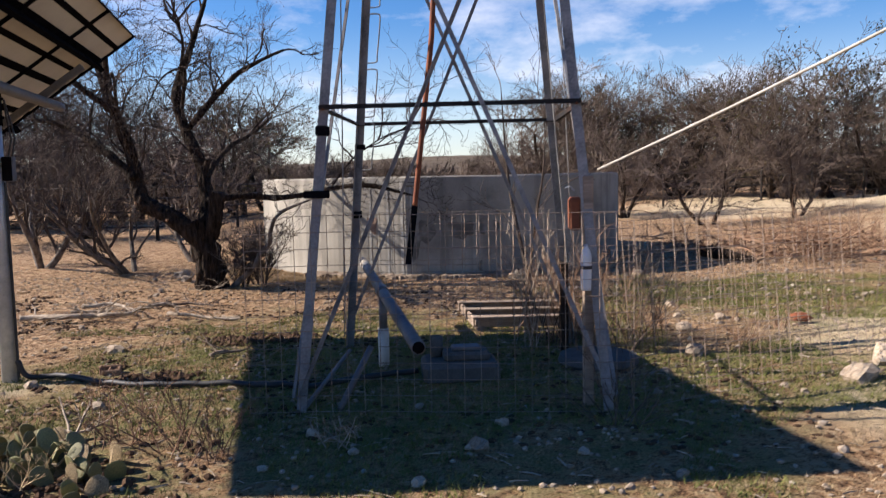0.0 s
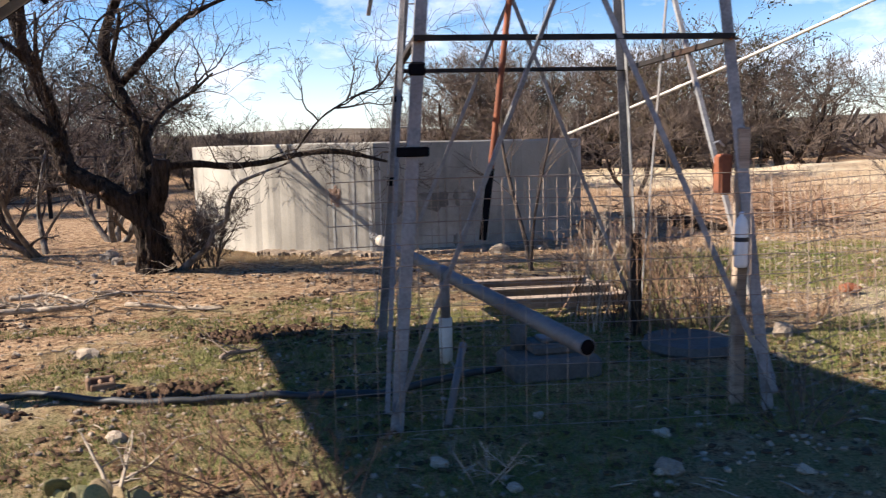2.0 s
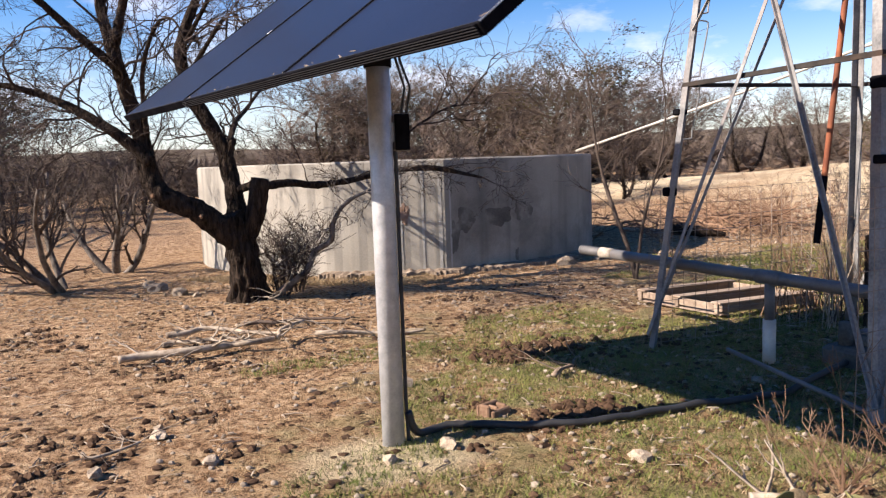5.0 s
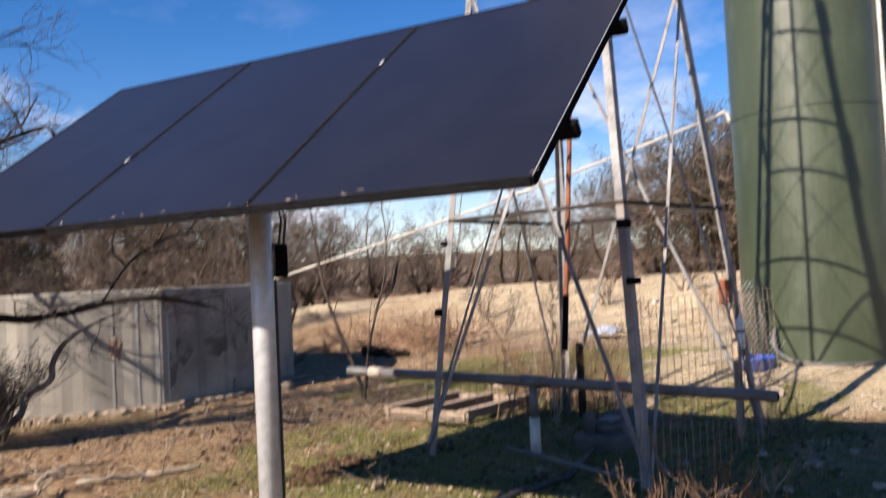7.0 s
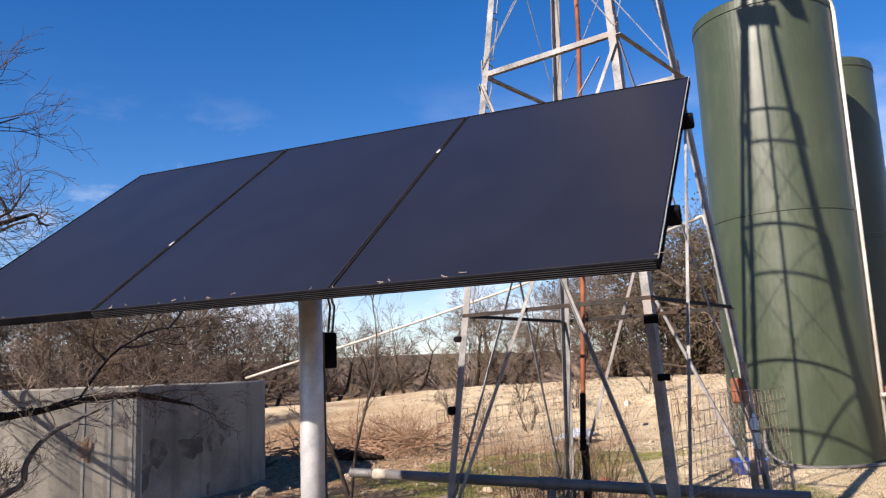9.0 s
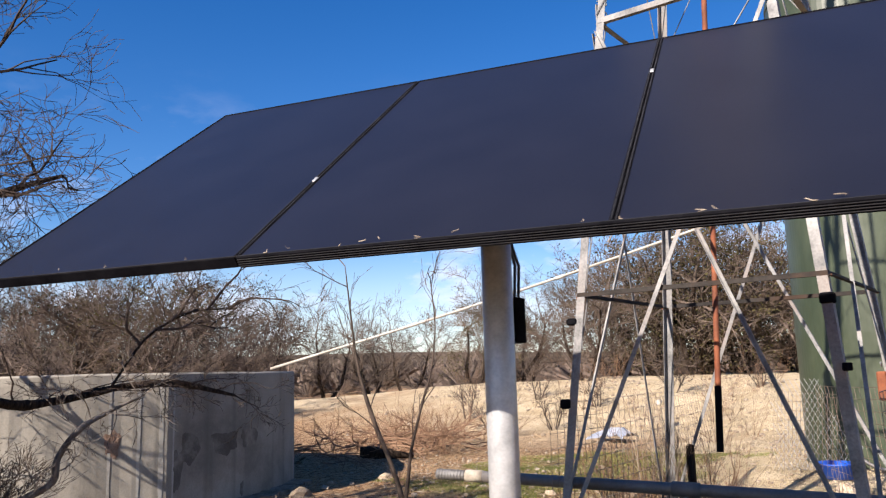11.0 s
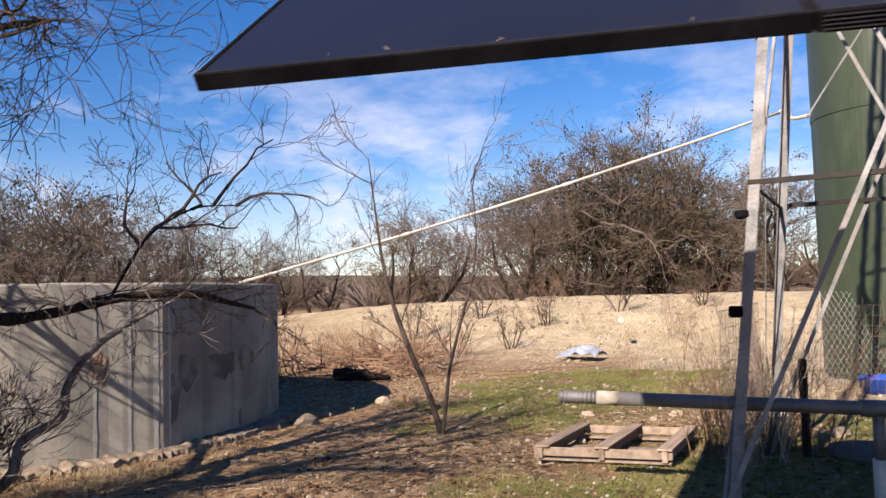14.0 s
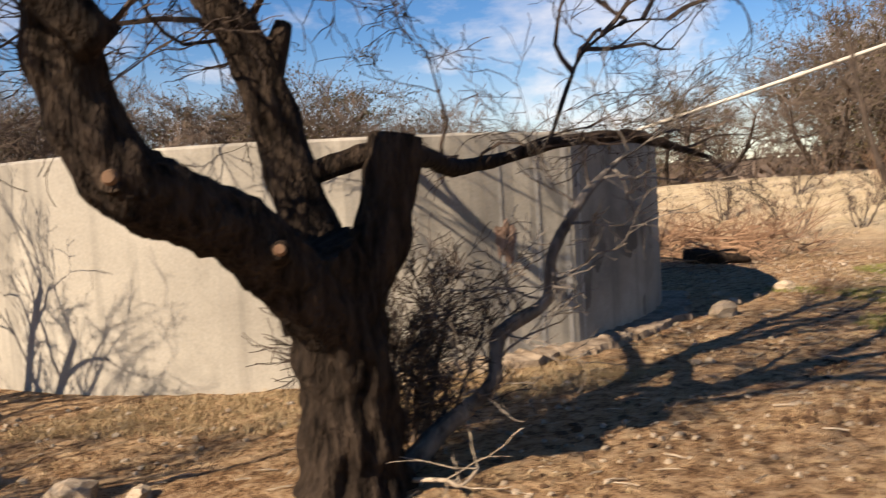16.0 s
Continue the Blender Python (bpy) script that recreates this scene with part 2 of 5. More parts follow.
def ground_material():
    """Tan soil with green turf near the works, pale caliche on the pad and the bank, and scrub far off."""
    m = bpy.data.materials.new("ranch soil")
    m.use_nodes = True
    n, l = m.node_tree.nodes, m.node_tree.links
    b = n["Principled BSDF"]
    co = n.new("ShaderNodeTexCoord")

    def noise_at(scale, detail=8, rough=0.6):
        t = n.new("ShaderNodeTexNoise")
        t.inputs["Scale"].default_value, t.inputs["Detail"].default_value, t.inputs["Roughness"].default_value = scale, detail, rough
        l.new(co.outputs["Object"], t.inputs["Vector"])
        return t.outputs["Fac"]

    def ramp(v, a, c, lo=0.0, hi=1.0):
        r = n.new("ShaderNodeMapRange")
        r.interpolation_type = "SMOOTHSTEP"
        for k, x in (("From Min", a), ("From Max", c), ("To Min", lo), ("To Max", hi)):
            r.inputs[k].default_value = x
        l.new(v, r.inputs["Value"])
        return r.outputs[0]

    def calc(op, a, c):
        q = n.new("ShaderNodeMath")
        q.operation = op
        for i, v in ((0, a), (1, c)):
            if isinstance(v, (int, float)):
                q.inputs[i].default_value = v
            else:
                l.new(v, q.inputs[i])
        return q.outputs[0]

    def blend(fac, a, c):
        q = n.new("ShaderNodeMix")
        q.data_type = "RGBA"
        l.new(fac, q.inputs[0])
        for i, v in ((6, a), (7, c)):
            if isinstance(v, tuple):
                q.inputs[i].default_value = (*v, 1)
            else:
                l.new(v, q.inputs[i])
        return q.outputs[2]

    def disc(x, y, sx, sy, wob):
        mp = n.new("ShaderNodeMapping")
        mp.vector_type = "POINT"
        mp.inputs["Location"].default_value = (-x / sx, -y / sy, 0)
        mp.inputs["Scale"].default_value = (1 / sx, 1 / sy, 0)
        l.new(co.outputs["Object"], mp.inputs["Vector"])
        ln = n.new("ShaderNodeVectorMath")
        ln.operation = "LENGTH"
        l.new(mp.outputs[0], ln.inputs[0])
        return ramp(calc("ADD", ln.outputs["Value"], calc("MULTIPLY", calc("SUBTRACT", big, 0.5), wob)), 1.25, 0.75)

    big, mid, fine, tiny = noise_at(0.55), noise_at(2.3), noise_at(11, 8, 0.7), noise_at(60, 6, 0.7)
    soil = blend(ramp(mid, 0.3, 0.7), (0.266, 0.146, 0.0687), (0.429, 0.27, 0.146))
    soil = blend(ramp(fine, 0.42, 0.68), soil, (0.515, 0.369, 0.223))
    soil = blend(ramp(calc("MULTIPLY", fine, tiny), 0.27, 0.15), soil, (0.0644, 0.0343, 0.0172))
    # pale caliche
    pad = calc("MAXIMUM", disc(6.9, 5.4, 3.1, 3.0, 1.0), disc(21, 10, 11.5, 14, 0.5))
    pad = calc("MAXIMUM", pad, disc(9.4, 8.0, 2.0, 1.3, 1.0))
    pad = calc("MAXIMUM", pad, disc(4.9, 3.9, 1.9, 0.9, 0.8))
    pad = calc("MAXIMUM", pad, disc(16, 30, 9, 9, 1.0))
    pad = calc("MAXIMUM", pad, disc(-2.82, 4.72, 0.5, 0.36, 1.0))
    pale = blend(ramp(mid, 0.35, 0.65), (0.48, 0.378, 0.232), (0.601, 0.49, 0.326))
    pale = blend(ramp(fine, 0.5, 0.7), pale, (0.412, 0.309, 0.189))
    soil = blend(pad, soil, pale)
    # green turf
    turf = calc("MAXIMUM", disc(0.1, 5.1, 3.2, 2.7, 1.6), disc(5.2, 8.7, 3.4, 1.9, 1.4))
    turf = calc("MAXIMUM", turf, disc(3.0, 4.95, 1.3, 0.9, 1.0))
    patch = ramp(calc("ADD", calc("MULTIPLY", mid, 0.6), calc("MULTIPLY", fine, 0.4)), 0.42, 0.58)
    turf = calc("MULTIPLY", calc("MULTIPLY", turf, patch), 0.85)
    green = blend(ramp(tiny, 0.35, 0.65), (0.085, 0.102, 0.028), (0.225, 0.205, 0.085))
    soil = blend(turf, soil, green)
    # brown scrub in the distance
    far = n.new("ShaderNodeVectorMath")
    far.operation = "LENGTH"
    l.new(co.outputs["Object"], far.inputs[0])
    soil = blend(ramp(far.outputs["Value"], 55, 90), soil, blend(ramp(noise_at(0.06), 0.4, 0.6), (0.074, 0.0555, 0.037), (0.126, 0.0962, 0.0629)))
    l.new(soil, b.inputs["Base Color"])
    b.inputs["Roughness"].default_value = 0.95
    b.inputs["Specular IOR Level"].default_value = 0.15
    h = calc("ADD", calc("ADD", calc("MULTIPLY", fine, 1.0), calc("MULTIPLY", tiny, 0.35)), calc("MULTIPLY", mid, 1.5))
    bp = n.new("ShaderNodeBump")
    bp.inputs["Strength"].default_value, bp.inputs["Distance"].default_value = 1.0, 0.09
    l.new(h, bp.inputs["Height"])
    l.new(bp.outputs[0], b.inputs["Normal"])
    return m


M_SOIL = ground_material()


# ---- mesh helpers ----
class Shape:
    """Vertices and faces gathered for one mesh."""

    def __init__(self):
        self.v, self.f = [], []

    def tube(self, pts, radii, sides=8, caps=True):
        pts = [Vector(p) for p in pts]
        if isinstance(radii, (int, float)):
            radii = [radii] * len(pts)
        base, side = len(self.v), None
        for i, p in enumerate(pts):
            d = (pts[min(i + 1, len(pts) - 1)] - pts[max(i - 1, 0)]).normalized()
            side = d.orthogonal() if side is None else side - d * side.dot(d)
            side.normalize()
            up = d.cross(side)
            for k in range(sides):
                a = 2 * math.pi * k / sides
                self.v.append(p + (side * math.cos(a) + up * math.sin(a)) * radii[i])
        for i in range(len(pts) - 1):
            for k in range(sides):
                a, b = base + i * sides + k, base + i * sides + (k + 1) % sides
                self.f.append((a, b, b + sides, a + sides))
        if caps:
            self.f.append(tuple(range(base + sides - 1, base - 1, -1)))
            e = base + (len(pts) - 1) * sides
            self.f.append(tuple(range(e, e + sides)))
        return self

    def prism(self, p, q, outline, up=(0, 0, 1)):
        """A profile of (across, up) points drawn along p to q."""
        p, q = Vector(p), Vector(q)
        d = (q - p).normalized()
        s = d.cross(Vector(up)).normalized()
        u = s.cross(d)
        b, n = len(self.v), len(outline)
        for e in (p, q):
            self.v += [e + s * x + u * y for x, y in outline]
        for k in range(n):
            j = (k + 1) % n
            self.f.append((b + k, b + j, b + n + j, b + n + k))
        self.f += [tuple(range(b + n - 1, b - 1, -1)), tuple(range(b + n, b + 2 * n))]
        return self

    def box(self, c, size, m=None, bevel=0.0):
        """A box with cut edges."""
        x, y, z = (s / 2 for s in size)
        k = min(bevel, x * 0.9, y * 0.9, z * 0.9)
        m = (m or Matrix.Identity(4))
        b = len(self.v)
        ring = [(-x + k, -y), (x - k, -y), (x, -y + k), (x, y - k), (x - k, y), (-x + k, y), (-x, y - k), (-x, -y + k)] if k else [(-x, -y), (x, -y), (x, y), (-x, y)]
        lev = [(-z, k), (-z + k, 0), (z - k, 0), (z, k)] if k else [(-z, 0), (z, 0)]
        n = len(ring)
        for h, ins in lev:
            fx, fy = (x - ins) / x, (y - ins) / y
            self.v += [m @ (Vector(c) + Vector((px * fx, py * fy, h))) for px, py in ring]
        for i in range(len(lev) - 1):
            for j in range(n):
                a, c2 = b + i * n + j, b + i * n + (j + 1) % n
                self.f.append((a, c2, c2 + n, a + n))
        e = b + (len(lev) - 1) * n
        self.f += [tuple(range(b + n - 1, b - 1, -1)), tuple(range(e, e + n))]
        return self

    def lathe(self, c, prof, sides=64, closed=True):
        b = len(self.v)
        for r, z in prof:
            for k in range(sides):
                a = 2 * math.pi * k / sides
                self.v.append(Vector((c[0] + r * math.cos(a), c[1] + r * math.sin(a), c[2] + z)))
        for i in range(len(prof) - 1):
            for k in range(sides):
                a, d = b + i * sides + k, b + i * sides + (k + 1) % sides
                self.f.append((a, d, d + sides, a + sides))
        if closed:
            e = b + (len(prof) - 1) * sides
            self.f += [tuple(range(b + sides - 1, b - 1, -1)), tuple(range(e, e + sides))]
        return self

    def rock(self, c, size, seed, sub=2):
        bm = bmesh.new()
        bmesh.ops.create_icosphere(bm, subdivisions=sub, radius=1)
        b = len(self.v)
        off = Vector((seed * 3.7, seed * 1.9, seed * 5.1))
        for v in bm.verts:
            k = 1 + 0.55 * noise.noise(v.co * 1.1 + off) + 0.2 * noise.noise(v.co * 3 + off)
            self.v.append(Vector(c) + Vector((v.co.x * size[0] * k, v.co.y * size[1] * k, max(v.co.z, -0.5) * size[2] * k)))
        self.f += [tuple(b + q.index for q in f.verts) for f in bm.faces]
        bm.free()
        return self

    def mesh(self, name, material, smooth=False):
        me = bpy.data.meshes.new(name)
        me.from_pydata([tuple(v) for v in self.v], [], self.f)
        me.materials.append(material)
        if smooth:
            me.shade_smooth()
        me.update()
        return me


def part(name, shape, material, parent=None, label="", smooth=False):
    ob = new(name, shape.mesh(name, material, smooth))
    if parent:
        ob.parent = parent
    if label:
        ob["label"] = label
    return ob


def thing(name, label, category, group="", at=(0, 0, 0)):
    ob = new(name)
    ob.location = at
    return tagged(ob, label, category, group)


def whole(name, shape, material, label, category, group="", kind="", smooth=False):
    return tagged(part(name, shape, material, smooth=smooth), label, category, group, kind)


def smooth(a, b, x):
    t = min(1, max(0, (x - a) / (b - a)))
    return t * t * (3 - 2 * t)


def lift(x, y):
    """Height of the ground: level yard, a low bank to the east, hills far off."""
    r = math.hypot(x, y)
    z = 1.12 * smooth(9.5, 19, x + 0.15 * y - 1.5) * (1 - 0.75 * smooth(16, 34, y))
    z += 0.22 * smooth(3.4, 1.2, math.hypot((x - 7.2) * 0.8, y - 4.9))
    z += 0.10 * noise.noise(Vector((x * 0.22, y * 0.22, 0))) * smooth(2, 14, abs(x) + max(0, y - 11))
    if r < 60 and x > 8:
        z += smooth(8, 12, x) * (0.10 * noise.noise(Vector((x * 0.55, y * 0.55, 13))) + 0.05 * noise.noise(Vector((x * 1.6, y * 1.6, 15))))
    if r < 60:
        z += 0.022 * noise.noise(Vector((x * 1.3, y * 1.3, 3))) + 0.012 * noise.noise(Vector((x * 4.5, y * 4.5, 5)))
        z += 0.012 * noise.noise(Vector((x * 11, y * 11, 7))) * (1 - smooth(8, 30, r))
    if r > 70:
        z += smooth(90, 420, r) * (10 + 5 * noise.noise(Vector((x * 0.006, y * 0.006, 1))))
    return z


def axis(lo, hi, step, far):
    a, s = [], step
    x = lo
    while x < hi:
        a.append(x)
        x += step
    left, x = [], lo
    while x > -far:
        s *= 1.16
        x -= s
        left.append(x)
    right, s, x = [], step, a[-1]
    while x < far:
        s *= 1.16
        x += s
        right.append(x)
    return left[::-1] + a + right


# ---- ground ----
gx, gy = axis(-8, 6.5, 0.07, 1600), axis(0.5, 12.5, 0.07, 1600)
gx = sorted(gx + [9.0 + 0.3 * k + 0.011 for k in range(50)])
g = Shape()
g.v = [Vector((x, y, lift(x, y))) for y in gy for x in gx]
w = len(gx)
g.f = [(j * w + i, j * w + i + 1, (j + 1) * w + i + 1, (j + 1) * w + i) for j in range(len(gy) - 1) for i in range(w - 1)]
whole("ground", g, M_SOIL, "tan stony ranch soil with short winter grass", "ground", kind="structure", smooth=True)

# ---- concrete tank ----
TC, TR, TH = (0.19, 14.45), 3.44, 1.56


def concrete_material():
    m = M_CONC.copy()
    m.name = "board-marked concrete"
    n, l = m.node_tree.nodes, m.node_tree.links
    b = n["Principled BSDF"]
    src = b.inputs["Base Color"].links[0].from_socket
    co, mp, t, r, mx = (n.new("ShaderNode" + k) for k in ("TexCoord", "Mapping", "TexNoise", "MapRange", "Mix"))
    mp.inputs["Scale"].default_value = (2.6, 2.6, 0.10)
    t.inputs["Scale"].default_value, t.inputs["Detail"].default_value = 2.0, 6
    l.new(co.outputs["Object"], mp.inputs["Vector"])
    l.new(mp.outputs[0], t.inputs["Vector"])
    l.new(t.outputs["Fac"], r.inputs["Value"])
    r.inputs["From Min"].default_value, r.inputs["From Max"].default_value, r.inputs["To Max"].default_value = 0.52, 0.68, 0.6
    mx.data_type = "RGBA"
    mx.inputs[7].default_value = (0.15, 0.14, 0.12, 1)
    l.new(r.outputs[0], mx.inputs[0])
    l.new(src, mx.inputs[6])
    l.new(mx.outputs[2], b.inputs["Base Color"])
    return m


M_TANK = concrete_material()
rngT = random.Random(17)
COLS = [TR + rngT.uniform(-0.007, 0.007) * (1 if k < 4 or k > 160 else 0.25) for k in range(180)]


def wall_r(a):
    """Outer radius of the cast wall: round, with one corner where two flat forms met, marked by its boards."""
    d = (math.degrees(a) + 276.5) % 360 - 180
    u = 12.0 - min(12.0, abs(d))
    k = (math.degrees(a) + 96.5) % 360 / 2
    i = int(k) % 180
    return 0.988 / math.cos(radians(u)) * (COLS[i] + (COLS[(i + 1) % 180] - COLS[i]) * (k - int(k)))


def cast_wall():
    s, n = Shape(), 180
    ring = [(1, -0.2), (1, TH - 0.02), (-0.02, TH), (-0.15, TH), (-0.16, TH - 0.015), (-0.16, -0.2)]
    for w4, z in ring:
        for k in range(n):
            a = radians(-96.5 + k * 2)
            r = wall_r(a + 1e-6) if w4 == 1 else (wall_r(a + 1e-6) + w4 if w4 > -0.1 else TR - 0.04 + w4)
            s.v.append(Vector((r * math.cos(a), r * math.sin(a), z + (0.012 * noise.noise(Vector((k * 0.13, 3, 0))) if z > 1 else 0))))
    for j in range(len(ring) - 1):
        s.f += [(j * n + k, j * n + (k + 1) % n, (j + 1) * n + (k + 1) % n, (j + 1) * n + k) for k in range(n)]
    return s


tank = thing("concrete_tank", "round grey concrete stock tank with rain streaks", "water tank", at=(TC[0], TC[1], 0))
part("wall", cast_wall(), M_TANK, tank)
part("water", Shape().lathe((0, 0, 0), [(0.01, 1.1), (TR - 0.19, 1.1)], 64, False), surface("dark water", (0.01, 0.015, 0.012), (0.02, 0.025, 0.02), 2, 0.08, 0), tank, "dark still water")
M_FOOT = surface("earthy broken concrete", (0.13, 0.09, 0.06), (0.34, 0.275, 0.205), 9, 0.95, 0.8, 50, spec=0.15, depth=0.03)
foot = Shape()
fv = []
for i in range(181):
    a = radians(-125 + i * 75 / 180)
    o = TR + 0.2 + 0.1 * noise.noise(Vector((i * 0.1, 2, 0))) + 0.05 * noise.noise(Vector((i * 0.6, 5, 0)))
    h = 0.05 + 0.03 * noise.noise(Vector((i * 0.3, 9, 0)))
    fv += [Vector((math.cos(a) * r, math.sin(a) * r, z)) for r, z in ((TR - 0.12, -0.1), (TR - 0.12, h + 0.015), (o, h), (o + 0.02, -0.1))]
foot.v = fv
foot.f = [(i * 4 + k, i * 4 + (k + 1) % 4, i * 4 + 4 + (k + 1) % 4, i * 4 + 4 + k) for i in range(180) for k in range(4)]
part("footing", foot, M_FOOT, tank, "broken concrete footing")
# slightly paler upright strips laid on the wall near its corner
M_STREAK = surface("pale streak", (0.32, 0.305, 0.265), (0.47, 0.45, 0.395), 5, 0.9, 0.2)
for a0, wd, top in ((-97.6, 0.03, 1.5), (-101.5, 0.022, 1.53), (-106.5, 0.018, 1.5), (-95.2, 0.015, 1.4)):
    a, st = radians(a0), Shape()
    for k in range(16):
        z = 0.02 + (top - 0.02) * k / 15
        wj = wd * (0.6 + 0.9 * abs(noise.noise(Vector((a0, k * 0.9, 0)))))
        for s in (-1, 1):
            st.v.append(Vector((math.cos(a + s * wj / TR), math.sin(a + s * wj / TR), 0)) * (wall_r(a + s * wj / TR) + 0.004) + Vector((0, 0, z)))
    st.f = [(2 * k, 2 * k + 1, 2 * k + 3, 2 * k + 2) for k in range(15)]
    part("lime_streak", st, M_STREAK, tank, "pale upright streak on the concrete")



def wall_patch(name, ang, z, wa, hz, mat, label, seed, relief=0.004):
    """An uneven patch lying on the tank's outer face."""
    s = Shape()
    rim = []
    for k in range(26):
        a = 2 * math.pi * k / 26
        q = 0.75 + 0.45 * noise.noise(Vector((math.cos(a) * 1.6, math.sin(a) * 1.6, seed)))
        rim.append((ang + wa * q * math.cos(a) / TR, z + hz * q * math.sin(a)))
    for f, up in ((1.0, 0.003), (0.7, relief), (0.4, relief)):
        for aa, zz in rim:
            a2, z2 = ang + (aa - ang) * f, z + (zz - z) * f
            r = wall_r(a2) + up + (relief * 0.8 * noise.noise(Vector((a2 * 90, z2 * 30, seed))) if f < 1 else 0)
            s.v.append(Vector((r * math.cos(a2), r * math.sin(a2), z2)))
    s.v.append(Vector(((wall_r(ang) + relief) * math.cos(ang), (wall_r(ang) + relief) * math.sin(ang), z)))
    for lv in range(2):
        s.f += [(lv * 26 + k, lv * 26 + (k + 1) % 26, lv * 26 + 26 + (k + 1) % 26, lv * 26 + 26 + k) for k in range(26)]
    s.f += [(52 + k, 52 + (k + 1) % 26, 78) for k in range(26)]
    part(name, s, mat, tank, label)


M_BRICK = surface("spalled brick", (0.16, 0.095, 0.065), (0.32, 0.235, 0.18), 16, 0.95, 0.8, 50, spec=0.1, depth=0.02)
M_DAMP = surface("damp dark concrete", (0.115, 0.105, 0.088), (0.20, 0.182, 0.155), 4, 0.9, 0.2, 40, spots=(0.30, 0.28, 0.238), spot_amt=0.9, spot_scale=4, spec=0.15)
wall_patch("spalled_patch", radians(-106.0), 0.84, 0.12, 0.17, M_BRICK, "spalled patch with red brick showing", 3, 0.007)
for a0, z, wa, hz, sd in ((-91.5, 0.70, 0.20, 0.22, 5), (-82.4, 0.74, 0.26, 0.20, 7), (-75.5, 0.76, 0.20, 0.18, 9), (-94.3, 0.5, 0.09, 0.34, 11), (-77.4, 0.16, 0.05, 0.12, 13)):
    wall_patch("damp_stain", radians(a0), z, wa, hz, M_DAMP, "dark damp stain on the concrete", sd)

# ---- solar array on its pole ----
PX, PY = -2.81, 4.885
array = thing("solar_array", "three black solar panels on one galvanised pole", "solar panel", at=(PX, PY, 0))
LL, LR, UL, UR = Vector((-4.065, 6.60, 1.885)), Vector((-3.135, 2.855, 1.855)), Vector((-2.58, 6.925, 3.035)), Vector((-1.58, 3.215, 3.035))
org = Vector((PX, PY, 0))
U = ((LR - LL) + (UR - UL)).normalized()
V = ((UL - LL) + (UR - LR))
V = (V - U * V.dot(U)).normalized()
N = U.cross(V)
C = (LL + LR + UL + UR) / 4
F = Matrix(((U.x, V.x, N.x, C.x - org.x), (U.y, V.y, N.y, C.y - org.y), (U.z, V.z, N.z, C.z - org.z), (0, 0, 0, 1)))
L2, W2 = ((LR - LL).length + (UR - UL).length) / 4, ((UL - LL).length + (UR - LR).length) / 4
PWD = 2 * L2 / 3
for i in range(3):
    cu = -L2 + PWD * (i + 0.5)
    pw = PWD - 0.003
    pn = part("panel", Shape().box((cu, 0, -0.004), (pw - 0.02, 2 * W2 - 0.02, 0.005), F), M_CELL, array, "black glass of a solar panel")
    part("backsheet", Shape().box((cu, 0, -0.012), (pw - 0.03, 2 * W2 - 0.03, 0.004), F), M_BACK, pn, "cream backsheet")
    fr = Shape()
    for sy in (-1, 1):
        fr.box((cu, sy * (W2 - 0.006), -0.018), (pw, 0.012, 0.04), F, 0.002)
        fr.box((cu + sy * (pw / 2 - 0.006), 0, -0.018), (0.012, 2 * W2 - 0.024, 0.04), F, 0.002)
    part("frame", fr, M_BLACK, pn)
    for v in range(1, 9):
        part("cell_bar", Shape().box((cu, -W2 + 2 * W2 * v / 9, -0.0152), (pw - 0.04, 0.075 if v % 2 else 0.055, 0.003), F), M_BLACK, pn)
for v in (-W2 * 0.52, W2 * 0.52):
    part("rail", Shape().box((0, v, -0.075), (2 * L2 + 0.06, 0.045, 0.07), F, 0.004), M_BLACK, array)
for i in range(2):
    part("crossbeam", Shape().box((-L2 + 0.75 + i * (2 * L2 - 1.5), 0, -0.14), (0.05, 0.9, 0.06), F, 0.004), M_GREYPIPE, array)
part("torque_tube", Shape().tube([F @ Vector((-L2 + 0.3, 0, -0.215)), F @ Vector((L2 - 0.3, 0, -0.215))], 0.045, 12), M_GREYPIPE, array)
trim = part("lower_trim", Shape().box((L2 * 0.333, -W2 - 0.004, -0.016), (2 * L2 * 0.66, 0.010, 0.042), F, 0.003), M_BLACK, array, "ribbed black edge trim")
for k in range(4):
    part("rib", Shape().box((L2 * 0.333, -W2 - 0.0095, -0.004 - k * 0.0085), (2 * L2 * 0.66, 0.003, 0.0022), F), M_RIB, trim)
for i in (1, 2):
    for s in (-1, 1):
        part("seam_lip", Shape().box((-L2 + PWD * i + s * 0.007, 0, 0.0022), (0.003, 2 * W2 - 0.03, 0.003), F), M_RIB, array)
# the glint along the end edge is a strip of pale metal
part("edge_lip", Shape().box((L2 - 0.004, 0, 0.0035), (0.003, 2 * W2 - 0.01, 0.003), F), M_GALV, array, "bright frame edge, its glint put in as pale metal")
part("edge_lip", Shape().box((0, -W2 + 0.004, 0.0035), (2 * L2 - 0.01, 0.003, 0.003), F), M_RIB, array)
for i in (1, 2):
    v = (-0.34, 0.45)[i - 1]
    part("clamp", Shape().box((-L2 + PWD * i, v * W2, 0.002), (0.016, 0.04, 0.008), F, 0.002), M_GALV, array, "bright mid clamp")
rngP = random.Random(12)
flecks = Shape()
for _ in range(18):
    u0 = rngP.uniform(-L2, L2)
    p4 = org + (F @ Vector((u0, -W2 + rngP.choice((0.004, 0.01, 0.02)), 0.007)))
    flecks.tube([p4, p4 + U * rngP.uniform(-0.02, 0.02) + V * rngP.uniform(0, 0.008), p4 + U * rngP.uniform(-0.03, 0.03) + V * rngP.uniform(0, 0.015) + N * 0.004], rngP.uniform(0.0008, 0.0018), 4)
PT = (F @ Vector((0, 0, -0.26))).z
